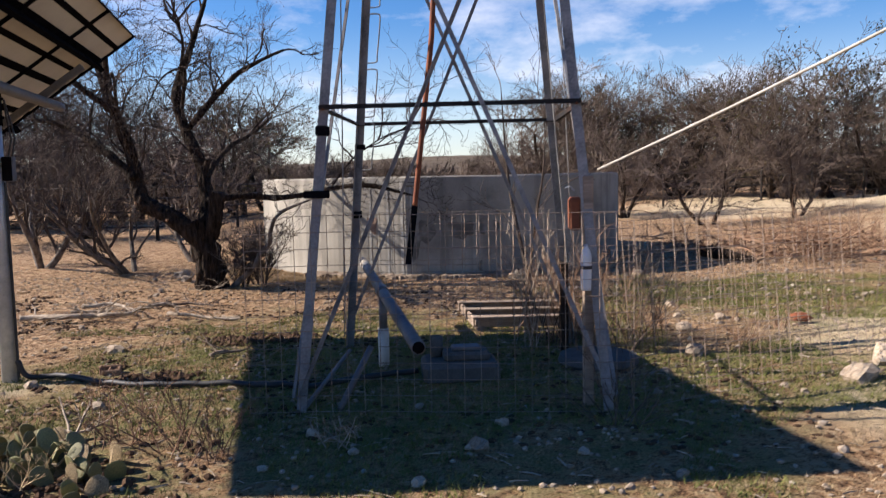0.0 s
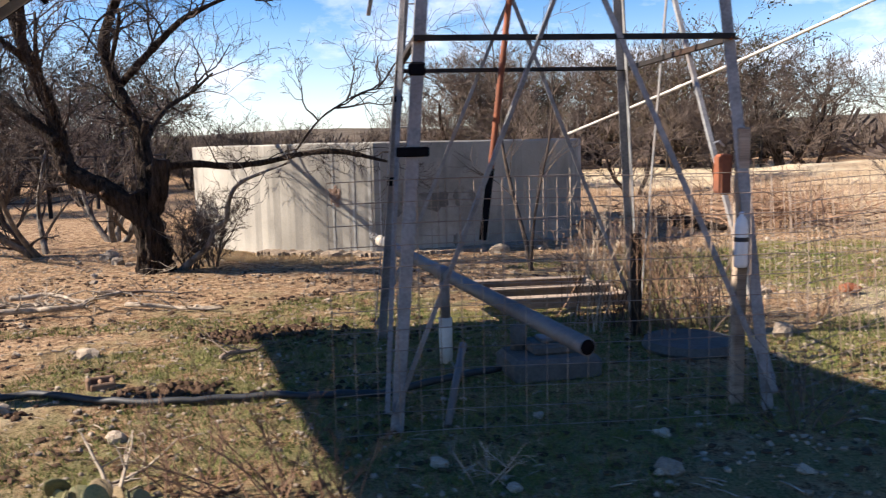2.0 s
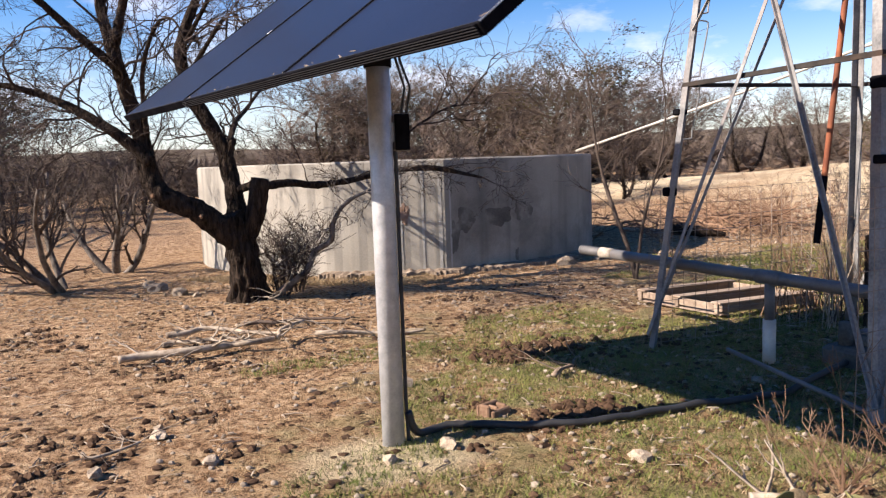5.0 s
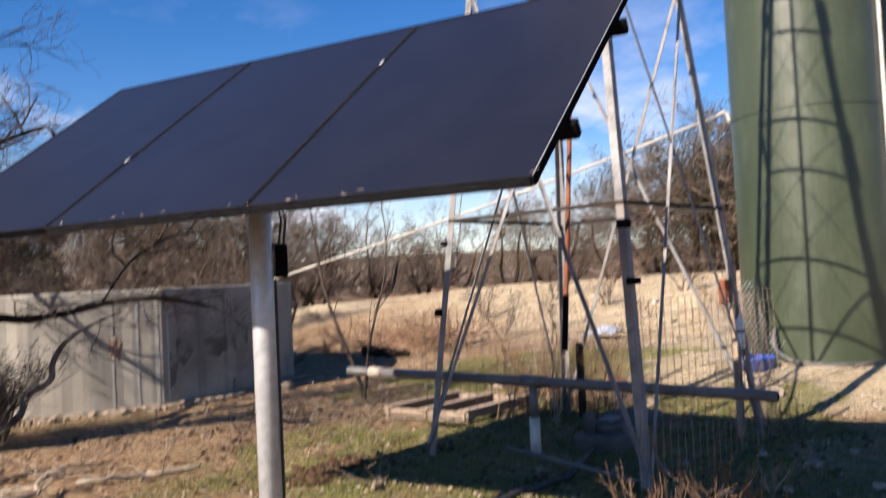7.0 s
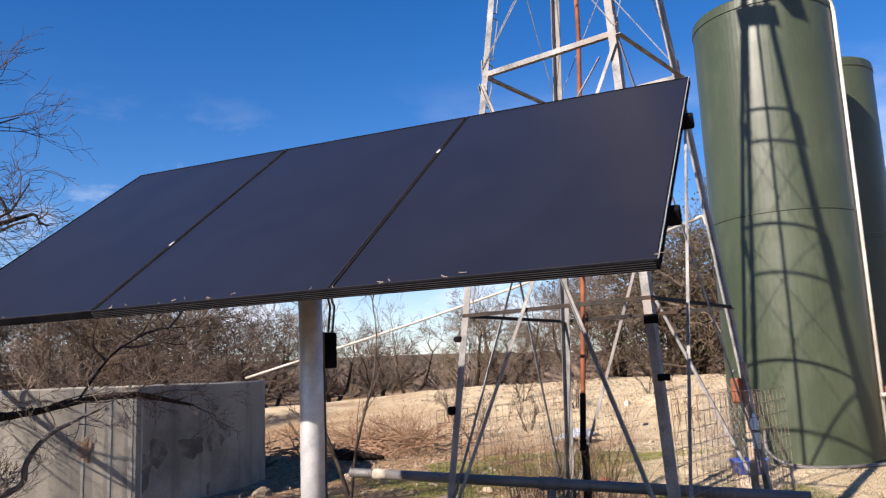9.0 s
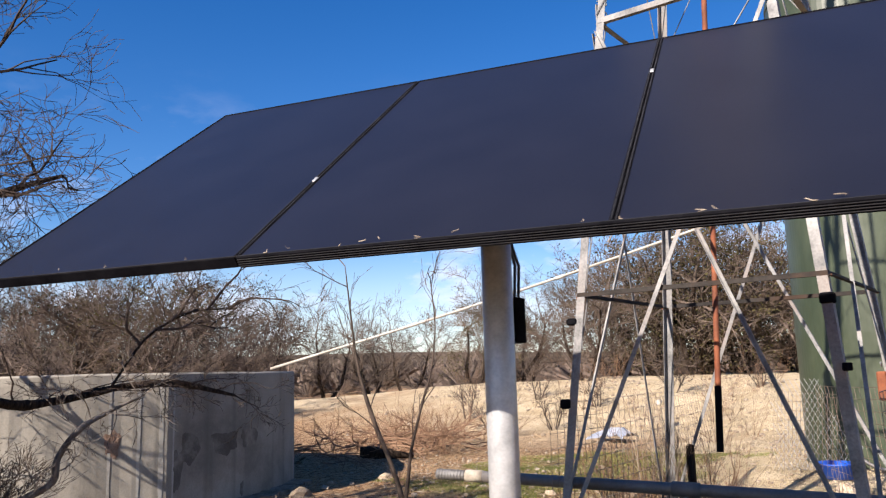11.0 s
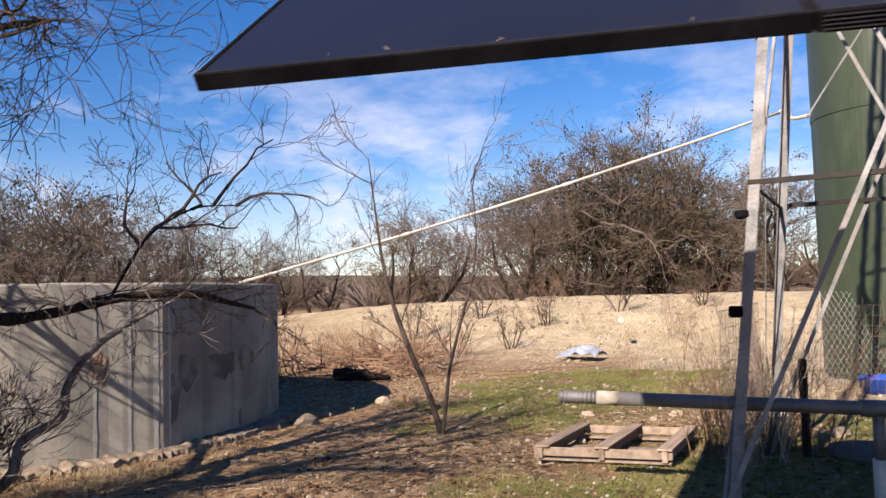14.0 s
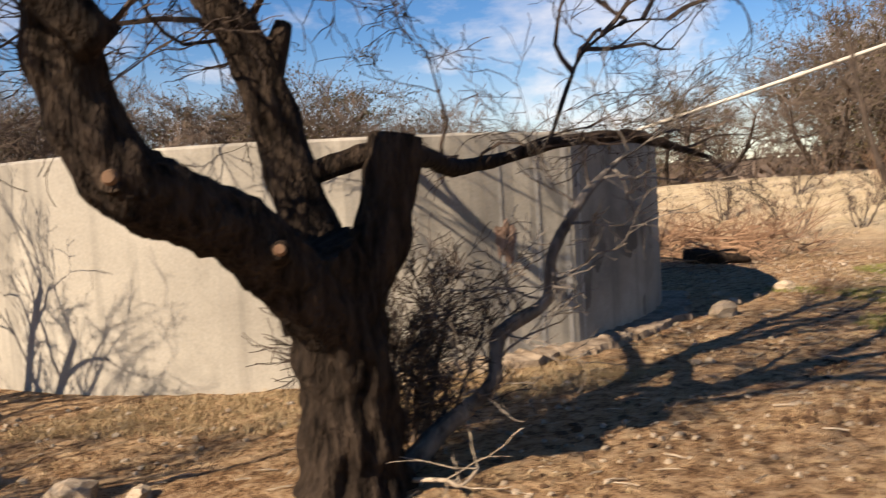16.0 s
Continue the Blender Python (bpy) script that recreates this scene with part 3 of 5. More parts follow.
part("pole", Shape().tube([(0, 0, -0.3), (0, 0, 1.3), (0, 0, PT - 0.1)], 0.061, 28), M_GALV, array, "galvanised steel pole", smooth=True)
part("sleeve", Shape().tube([(0, 0, 2.0), (0, 0, PT)], 0.072, 24), M_BLACK, array, "black mounting sleeve", smooth=True)
for z in (2.06, 2.2):
    part("bolt", Shape().tube([(0.07, 0, z), (0.095, 0, z)], 0.012, 6), M_BLACK, array)
jb = part("junction_box", Shape().box((0.108, 0.0, 1.67), (0.085, 0.055, 0.19), None, 0.008), surface("grey plastic box", (0.08, 0.08, 0.085), (0.13, 0.13, 0.135), 5, 0.55, 0), array, "grey electrical box")
part("lid", Shape().box((0.108, -0.033, 1.67), (0.079, 0.012, 0.184), None, 0.004), M_BLACK, jb)
part("bracket", Shape().box((0.066, 0.0, 1.67), (0.03, 0.04, 0.1), None, 0.003), M_GALV, jb)
for dx, dz in ((0.11, 0.0), (0.14, -0.03)):
    part("panel_lead", Shape().tube([(dx, -0.01, 1.75), (dx + 0.03, 0.0, 1.9), (dx - 0.01, 0.02, 2.06 + dz), (0.09, 0.02, PT - 0.05)], 0.007, 6), M_RUBBER, array)
part("conduit", Shape().tube([(0.075, -0.01, 1.57), (0.074, -0.01, 0.9), (0.075, -0.01, 0.2), (0.08, -0.02, 0.02)], 0.011, 8), M_RUBBER, array)
whole("straw_bits", flecks, M_PALE, "pale straw caught along the lower edge of the panels", "litter", kind="stuff")
cab = [(PX + 0.08, PY - 0.02, 0.18), (PX + 0.14, PY + 0.0, 0.05), (-2.48, 4.96, 0.028), (-2.06, 4.80, 0.03), (-1.66, 4.68, 0.03), (-1.26, 4.66, 0.03), (-0.75, 4.64, 0.03), (-0.28, 4.68, 0.03), (0.4, 4.9, 0.05)]


def curve_through(pts, n=6):
    pts = [Vector(p) for p in pts]
    out = []
    for i in range(len(pts) - 1):
        p0, p1, p2, p3 = pts[max(i - 1, 0)], pts[i], pts[i + 1], pts[min(i + 2, len(pts) - 1)]
        for k in range(n):
            t = k / n
            out.append(0.5 * ((2 * p1) + (p2 - p0) * t + (2 * p0 - 5 * p1 + 4 * p2 - p3) * t * t + (3 * p1 - p0 - 3 * p2 + p3) * t ** 3))
    return out + [pts[-1]]


cab = [p + Vector((0, 0, lift(p.x, p.y) if i > 11 else 0)) for i, p in enumerate(curve_through(cab))]
whole("power_cable", Shape().tube(cab, 0.022, 8), M_RUBBER, "thick black cable lying from the pole to the tower", "cable", smooth=True)

# ---- windmill tower ----
TWX, TWY = 0.70, 5.05
TOP = 9.9


def half(z):
    return max(0.09, 1.045 - 0.0915 * z)


def corner(sx, sy, z):
    return Vector((TWX + sx * half(z), TWY + sy * half(z), z))


ANG = [(0, 0), (0.065, 0), (0.065, 0.006), (0.006, 0.006), (0.006, 0.065), (0, 0.065)]
tower = thing("windmill_tower", "four-legged weathered angle-iron windmill tower", "tower")
for sx, sy in ((-1, -1), (-1, 1), (1, -1), (1, 1)):
    p, q = corner(sx, sy, -0.15), corner(sx, sy, TOP)
    s = Shape()
    for e in (p, q):
        s.v += [e + Vector((-sx * x, -sy * y, 0)) for x, y in ANG]
    n6 = len(ANG)
    s.f = [(k, (k + 1) % n6, n6 + (k + 1) % n6, n6 + k) for k in range(n6)] + [tuple(range(n6)), tuple(range(2 * n6 - 1, n6 - 1, -1))]
    leg = part("leg", s, M_ANGLE, tower)
    part("splice_plate", Shape().box(corner(sx, sy, 4.17) + Vector((-sx * 0.035, -sy * 0.004, 0)), (0.075, 0.012, 0.34), None, 0.003), M_ANGLE, leg)
    for z in (4.07, 4.27, 2.0):
        part("bolt", Shape().tube([corner(sx, sy, z) + Vector((-sx * 0.03, -sy * -0.012, 0)), corner(sx, sy, z) + Vector((-sx * 0.03, sy * 0.02, 0))], 0.009, 6), M_RUST, leg)
RAIL = [(0, 0), (0.045, 0), (0.045, 0.005), (0.005, 0.005), (0.005, 0.045), (0, 0.045)]
for z in (2.0, 4.17, 6.1, 7.8):
    for (a, b2) in (((-1, -1), (1, -1)), ((-1, 1), (1, 1)), ((-1, -1), (-1, 1)), ((1, -1), (1, 1))):
        part("rail", Shape().prism(corner(*a, z), corner(*b2, z), RAIL if z > 3 else [(x * 0.7, y * 0.7) for x, y in RAIL]), M_DARKIRON if z < 3 else M_ANGLE, tower, "dark rusted lower rail" if z < 3 else "")
BRACE = [(0, 0), (0.026, 0), (0.026, 0.004), (0.004, 0.004), (0.004, 0.026), (0, 0.026)]
STRAP = [(-0.015, -0.003), (0.015, -0.003), (0.015, 0.003), (-0.015, 0.003)]
for (a, b2) in (((-1, -1), (1, -1)), ((-1, 1), (1, 1)), ((-1, -1), (-1, 1)), ((1, -1), (1, 1))):
    off = Vector(((a[0] + b2[0]) / 2 * 0.012, (a[1] + b2[1]) / 2 * 0.012, 0))
    for lo, hi in ((0.1, 4.1),):
        part("brace", Shape().prism(corner(*a, lo) + off, corner(*b2, hi) + off, BRACE, (off.x, off.y, 0)), M_ANGLE, tower)
        part("brace", Shape().prism(corner(*b2, lo) + off * 2.2, corner(*a, hi) + off * 2.2, STRAP, (off.x, off.y, 0)), M_ANGLE, tower)
    for lo, hi in ((4.25, 6.05), (6.15, 7.75)):
        part("brace_rod", Shape().tube([corner(*a, lo) + off, corner(*b2, hi) + off], 0.005, 5), M_ANGLE, tower)
        part("brace_rod", Shape().tube([corner(*b2, lo) + off, corner(*a, hi) + off], 0.005, 5), M_ANGLE, tower)
part("platform", Shape().box((TWX, TWY, 9.4), (0.42, 0.5, 0.04), None, 0.01), M_WOOD, tower, "wooden platform near the top")
part("gearbox", Shape().box((TWX, TWY, TOP + 0.12), (0.26, 0.3, 0.32), None, 0.06), M_ANGLE, tower, "old pump head")
part("tail_arm", Shape().tube([(TWX, TWY + 0.42, TOP + 0.04), (TWX, TWY - 0.5, TOP + 0.22)], 0.035, 8), M_ANGLE, tower, "tail arm of the old pump head")
vane = Shape()
vane.v = [Vector((TWX + x, TWY + y, TOP + z)) for x in (-0.006, 0.006) for y, z in ((-0.10, 0.30), (-0.42, 0.46), (-0.55, -0.42), (-0.40, -0.46), (-0.16, -0.10))]
vane.f = [(4, 3, 2, 1, 0), (5, 6, 7, 8, 9)] + [(k, (k + 1) % 5, 5 + (k + 1) % 5, 5 + k) for k in range(5)]
part("tail_vane", vane, M_ANGLE, tower, "old sheet-metal tail vane")
for k in range(9):
    z = 1.62 + 0.46 * k
    c0, c1 = corner(-1, 1, z), corner(-1, 1, z + 0.4)
    ox = Vector((0.15, 0.0, 0))
    st2 = curve_through([c0 + Vector((0.02, 0.02, 0)), c0 + ox * 0.9, c0 + ox + Vector((0, 0, 0.06)), c1 + ox - Vector((0, 0, 0.06)), c1 + ox * 0.9, c1 + Vector((0.02, 0.02, 0))], 4)
    part("step_rung", Shape().tube(st2, 0.006, 6), M_ANGLE, tower)
# black bands put in for the edge of the array's shade on the legs
for sx, sy, z, h in ((-1, -1, 1.86, 0.07), (-1, 1, 1.22, 0.07), (-1, 1, 1.82, 0.05)):
    c = corner(sx, sy, z)
    part("tape_band", Shape().box(c + Vector((0.03, 0.03, 0)), (0.085, 0.085, h), None, 0.01), M_BLACK, tower, "black band put in for the shade edge on the leg")
c = corner(-1, -1, 1.44)
part("bracket", Shape().box(c + Vector((0.03, -0.01, 0)), (0.17, 0.03, 0.05), None, 0.006), M_BLACK, tower, "black clamp bracket")
part("pump_rod", Shape().tube([(0.335, 5.10, 0.90), (0.37, 5.10, 1.15), (0.55, 5.09, 2.6), (0.68, 5.05, 4.6), (TWX, TWY, TOP)], 0.021, 10), M_RUST, tower, "rust-red pump rod hanging free", smooth=True)
part("rod_end", Shape().tube([(0.33, 5.10, 0.86), (0.39, 5.10, 1.32)], 0.025, 10), M_BLACK, tower, "dark rod end")
# loose strap hanging from the upper bay
part("loose_strap", Shape().prism(corner(-1, -1, 4.0) + Vector((-0.03, 0.15, 0)), corner(-1, 0.6, 2.35) + Vector((-0.22, 0, 0)), STRAP), M_ANGLE, tower)

# ---- green tanks ----
def green_tank(name, x, y, r, h, label):
    z0 = lift(x, y) - 0.12
    t = thing(name, label, "water tank", "green storage tanks", (x, y, z0))
    prof = [(0.02, 0), (r, 0)]
    for k in range(31):
        z = 0.02 + (h - 0.05) * k / 30
        prof.append((r * (1 + 0.004 * noise.noise(Vector((k * 0.7, x, 0)))), z))
    body = part("body", Shape().lathe((0, 0, 0), prof + [(r, h), (r * 0.97, h + 0.03), (r * 0.5, h + 0.10), (0.02, h + 0.12)], 96), M_GREEN, t, smooth=False)
    for hz in (0.015, 0.53, 0.985):
        part("seam_band", Shape().lathe((0, 0, 0), [(r - 0.02, h * hz - 0.04), (r + 0.012, h * hz - 0.03), (r + 0.012, h * hz + 0.03), (r - 0.02, h * hz + 0.04)], 96, False), M_GREEN, t, "moulded wall seam")
    return t, z0


G1X, G1Y, G1R, G1H = 6.27, 4.92, 0.98, 6.5
g1, g1z = green_tank("green_tank", G1X, G1Y, G1R, G1H, "tall green glass-fibre tank with a weathered shell")
G2X, G2Y, G2R, G2H = 8.85, 4.67, 0.75, 6.3
g2, g2z = green_tank("green_tank", G2X, G2Y, G2R, G2H, "green glass-fibre tank with a white top cap")
part("cap", Shape().lathe((0, -0.1, G2H + 0.08), [(0.2, 0), (0.22, 0.03), (0.22, 0.12), (0.16, 0.16), (0.02, 0.17)], 24), M_WHITE, g2, "white vent cap")

# ---- trees ----
def grow(shape, p, d, length, r, depth, rng, bend=0.35, kids=(3, 5), droop=0.0, sides=4, shrink=0.62, spread=0.85, stop=0.0022):
    """One branch as a bent tube, and its side branches."""
    n = 5 if depth > 1 else 4
    pts, rad = [p], [r]
    for i in range(n):
        d = (d + Vector((rng.uniform(-1, 1), rng.uniform(-1, 1), rng.uniform(-1, 1) - droop)) * bend).normalized()
        p = p + d * (length / n)
        pts.append(p)
        rad.append(max(stop, r * (1 - 0.62 * (i + 1) / n)))
    shape.tube(pts, rad, sides if depth > 2 else 3, False)
    if depth <= 0:
        return
    for _ in range(rng.randint(*kids)):
        k = rng.uniform(0.3, 1.0)
        i = min(n - 1, int(k * n))
        q = pts[i].lerp(pts[i + 1], k * n - i)
        side = Vector((rng.uniform(-1, 1), rng.uniform(-1, 1), rng.uniform(-0.6, 1)))
        grow(shape, q, (d + side * spread).normalized(), length * shrink * rng.uniform(0.7, 1.2), max(stop, rad[i] * 0.6), depth - 1, rng, bend, kids, droop, sides, shrink, spread, stop)


def limb(shape, pts, radii, sides=12, n=6, rough=0.10):
    """A thick limb through the given points, with uneven girth."""
    pp = curve_through(pts, n)
    rr = []
    for i in range(len(pp)):
        t = i / n
        k = min(int(t), len(radii) - 2)
        rr.append((radii[k] + (radii[k + 1] - radii[k]) * (t - k)) * (1 + 0.12 * noise.noise(pp[i] * 6)))
    b = len(shape.v)
    shape.tube(pp, rr, sides)
    for i in range(b, len(shape.v)):
        v = shape.v[i]
        c = pp[(i - b) // sides]
        shape.v[i] = c + (v - c) * (1 + rough * noise.noise(Vector((v.x * 26, v.y * 26, v.z * 6))) + 0.10 * noise.noise(v * 9))
    return pp


def main_tree():
    rng = random.Random(5)
    t = thing("mesquite_tree", "gnarled dark-barked leafless mesquite leaning by the tank", "tree", "", (0.06, -0.05, 0))
    tr = Shape()
    limb(tr, [(-3.02, 10.22, -0.15), (-3.03, 10.2, 0.12), (-3.05, 10.17, 0.45), (-3.12, 10.15, 0.8), (-3.2, 10.12, 1.0)], [0.28, 0.195, 0.17, 0.165, 0.14], 56, 16, 0.24)
    part("trunk", tr, M_BARK, t, "dark furrowed trunk", True)
    L = Shape()
    main = [
        ([(-3.10, 10.14, 0.66), (-3.5, 10.05, 1.04), (-3.89, 10.06, 1.25), (-4.01, 10.11, 1.52), (-4.07, 10.1, 1.95), (-4.2, 9.95, 2.5), (-4.35, 9.85, 3.2), (-4.3, 9.9, 3.9)], [0.14, 0.125, 0.112, 0.10, 0.09, 0.072, 0.05, 0.03]),
        ([(-3.08, 10.18, 0.80), (-3.11, 10.35, 1.25), (-3.19, 10.47, 1.75), (-3.42, 10.57, 2.25), (-3.58, 10.64, 2.85), (-3.35, 10.68, 3.5), (-3.1, 10.7, 4.2)], [0.13, 0.105, 0.09, 0.08, 0.065, 0.045, 0.025]),
        ([(-3.02, 10.16, 0.75), (-2.9, 10.08, 1.05), (-2.84, 10.05, 1.40)], [0.12, 0.105, 0.10]),
        ([(-3.15, 10.42, 1.60), (-3.07, 10.40, 1.87)], [0.06, 0.035]),
        ([(-3.44, 10.05, 0.97), (-3.48, 9.94, 1.0), (-3.51, 9.88, 1.015)], [0.05, 0.045, 0.03]),
        ([(-3.98, 9.95, 1.62), (-4.4, 10.0, 2.0), (-5.0, 10.2, 2.35), (-5.6, 10.3, 2.5)], [0.07, 0.055, 0.04, 0.02]),
        ([(-3.42, 10.56, 2.3), (-2.98, 10.4, 2.7), (-2.5, 10.3, 3.1), (-1.9, 10.4, 3.4)], [0.055, 0.045, 0.035, 0.018]),
        ([(-2.86, 10.08, 1.30), (-2.5, 10.25, 1.33), (-2.1, 10.45, 1.29), (-1.65, 10.55, 1.33), (-1.2, 10.45, 1.42), (-0.7, 10.30, 1.44), (-0.1, 10.1, 1.30)], [0.055, 0.045, 0.042, 0.036, 0.034, 0.036, 0.014]),
        ([(-3.12, 10.36, 1.24), (-2.95, 10.18, 1.32), (-2.86, 10.08, 1.34)], [0.05, 0.045, 0.05]),
        ([(-4.2, 9.88, 2.55), (-4.7, 9.6, 3.0), (-5.2, 9.2, 3.5), (-5.5, 8.8, 3.8)], [0.05, 0.04, 0.03, 0.015]),
        ([(-1.3, 10.46, 1.41), (-1.0, 10.5, 1.8), (-0.75, 10.55, 2.0), (-0.35, 10.5, 2.2), (0.15, 10.4, 2.25)], [0.014, 0.012, 0.010, 0.008, 0.004]),
        ([(-3.5, 10.6, 2.6), (-3.2, 10.0, 3.05), (-3.15, 9.55, 3.05), (-3.2, 9.1, 2.85), (-3.25, 8.8, 2.5)], [0.03, 0.022, 0.016, 0.011, 0.006]),
        ([(-3.58, 10.64, 2.85), (-3.25, 10.1, 3.4), (-3.15, 9.7, 3.65), (-3.1, 9.4, 3.7)], [0.03, 0.02, 0.014, 0.008]),
        ([(-4.0, 9.95, 1.9), (-4.0, 9.6, 2.5), (-3.85, 9.2, 2.9), (-3.7, 8.8, 2.9), (-3.6, 8.5, 2.6)], [0.03, 0.024, 0.018, 0.012, 0.006]),
        ([(-3.14, 10.42, 1.55), (-3.07, 10.78, 1.85), (-2.95, 11.2, 2.1), (-2.75, 11.65, 2.3), (-2.5, 12.0, 2.6)], [0.05, 0.042, 0.034, 0.025, 0.012]),
        ([(-4.25, 9.85, 2.8), (-4.1, 9.5, 3.3), (-4.0, 9.1, 3.8), (-3.9, 8.9, 4.3)], [0.05, 0.04, 0.028, 0.014]),
    ]
    tips = []
    for i, (pts, radii) in enumerate(main):
        s = Shape()
        pp = limb(s, pts, radii, 40 if i < 3 else 12, 10 if i < 3 else 7, 0.2)
        part("limb", s, M_BARK, t, "", True)
        if i not in (2, 3, 4, 8):
            tips.append((pp, radii[-1]))
    part("cut_face", Shape().tube([(-3.508, 9.884, 1.013), (-3.522, 9.862, 1.02)], [0.022, 0.015], 12), M_WEED, t, "greyed sawn limb end")
    part("cut_face", Shape().tube([(-3.985, 9.972, 1.26), (-3.998, 9.955, 1.262)], [0.024, 0.017], 12), M_WEED, t, "greyed sawn limb end")
    part("limb_stub", Shape().tube([(-3.92, 10.06, 1.25), (-3.985, 9.972, 1.26)], [0.075, 0.042], 14), M_BARK, t)
    tw = Shape()
    for pp, r in tips:
        n = len(pp)
        for k in range(int(n * 0.3), n, 3 if n > 22 else 2):
            d = (pp[min(k + 1, n - 1)] - pp[k - 1]).normalized()
            side = Vector((rng.uniform(-1, 1), rng.uniform(-1, 1), rng.uniform(-0.2, 1)))
            low = pp[k].z < 1.6
            if pp[k].x < -4.3 or pp[-1].y > 11:
                away = Vector((rng.uniform(-1, 1), rng.uniform(-1, 1), rng.uniform(-0.7, 0.5)))
                grow(tw, pp[k], (d * 0.5 + away).normalized(), rng.uniform(0.4, 0.8), 0.012, 3, rng, 0.4, (3, 4), 0.12, 4, 0.62)
            grow(tw, pp[k], (d * 0.8 + side).normalized(), rng.uniform(0.5, 0.95) * (0.75 if low else 1), 0.010 if low else (0.009 if pp[-1].y < 9.2 else 0.018), 3, rng, 0.46, (3, 4), 0.12 if pp[-1].y < 9.2 else 0.03, 4, 0.66)
    part("crown", tw, M_DARKTWIG, t, "bare thorny twigs")
    # clumps of mistletoe
    for c in ((-3.4, 10.4, 2.95), (-4.0, 9.2, 3.75), (-5.3, 9.0, 3.6)):
        s = Shape()
        for _ in range(70):
            d = Vector((rng.gauss(0, 1), rng.gauss(0, 1), rng.gauss(0, 1))).normalized()
            grow(s, Vector(c), d, rng.uniform(0.08, 0.2), 0.004, 0, rng)
        part("twig_clump", s, M_DARKTWIG, t, "dense dark twig clump")


main_tree()


def stem_tree(name, label, x, y, stems, h, seed, mat, twigmat, r=0.05, depth=4, lean=0.6, kids=(3, 4), category="tree", group="", shrink=0.62, arc=(0, 360)):
    rng = random.Random(seed)
    z = lift(x, y)
    t = thing(name, label, category, group, (x, y, z))
    tr, cr = Shape(), Shape()
    for k in range(stems):
        a = radians(arc[0] + (arc[1] - arc[0]) * (k + rng.uniform(-0.3, 0.3)) / stems)
        d = Vector((math.cos(a) * lean, math.sin(a) * lean, 1)).normalized()
        pts = [Vector((math.cos(a) * 0.03, math.sin(a) * 0.03, -0.12))]
        for i in range(5):
            d = (d + Vector((rng.uniform(-1, 1), rng.uniform(-1, 1), rng.uniform(-0.3, 0.9))) * 0.22).normalized()
            pts.append(pts[-1] + d * h * 0.13)
        rr = [r, r * 0.9, r * 0.75, r * 0.62, r * 0.5, r * 0.36]
        limb(tr, pts, rr, 8, 3)
        for i in range(1, 6):
            for _ in range(2 if i > 1 else 1):
                side = Vector((rng.uniform(-1, 1), rng.uniform(-1, 1), rng.uniform(0, 1)))
                grow(cr, pts[i], (d + side * 0.9).normalized(), h * rng.uniform(0.16, 0.30), rr[i] * 0.6, depth - 1, rng, 0.3, kids, 0, 4, shrink, 0.9)
    part("trunk", tr, mat, t, "", True)
    part("crown", cr, twigmat, t)
    return t


stem_tree("mesquite_tree", "pale many-stemmed leafless mesquite behind the brush", -5.05, 12.3, 5, 3.0, 3, M_ARM, M_TWIG, 0.05, 4, 1.1, arc=(120, 290))
stem_tree("mesquite_tree", "low spreading leafless mesquite with forked stems", -4.5, 13.9, 4, 2.5, 8, M_ARM, M_TWIG, 0.06, 4, 0.8, (2, 3))
stem_tree("mesquite_tree", "dark leafless mesquite beyond the pole", -7.2, 13.2, 3, 3.2, 12, M_ARM, M_TWIG, 0.07, 4, 0.8, (2, 3))
stem_tree("shrub", "leafless grey shrub growing against the tank", -2.35, 10.55, 7, 1.15, 4, M_TWIG, M_TWIG, 0.016, 3, 0.5, (4, 6), "shrub")
stem_tree("shrub", "dense grey thorn shrub at the tree's foot", -2.55, 10.3, 6, 1.0, 41, M_TWIG, M_TWIG, 0.014, 3, 0.5, (4, 6), "shrub")


def sapling(x, y):
    rng = random.Random(21)
    t = thing("sapling", "thin leafless two-stemmed sapling in the yard", "tree", "", (x, y, lift(x, y)))
    cr = Shape()
    for side, pts, rr in ((1, [(0, -0.1), (0.12, 0.35), (0.32, 0.85), (0.47, 1.3), (0.56, 1.7), (0.62, 2.2), (0.68, 2.75)], [0.034, 0.03, 0.025, 0.021, 0.016, 0.011, 0.005]),
                          (-1, [(0.0, -0.1), (0.05, 0.3), (0.10, 0.65), (0.22, 1.1), (0.34, 1.5), (0.40, 2.0), (0.36, 2.5)], [0.024, 0.02, 0.018, 0.015, 0.012, 0.008, 0.004])):
        s = Shape()
        pp = limb(s, [Vector((-0.5 * a * side + 0.02 * side, 0.866 * a * side, z)) for a, z in pts], rr, 8, 4)
        part("stem", s, M_TWIG, t, "", True)
        for k in range(8, len(pp), 2):
            w3 = Vector((rng.uniform(-1, 1), rng.uniform(-1, 1), rng.uniform(0.1, 1.2)))
            grow(cr, pp[k], w3.normalized(), rng.uniform(0.35, 0.85), 0.008, 2, rng, 0.22, (2, 4), 0, 4, 0.6, 0.7, 0.0022)
    part("crown", cr, M_TWIG, t)


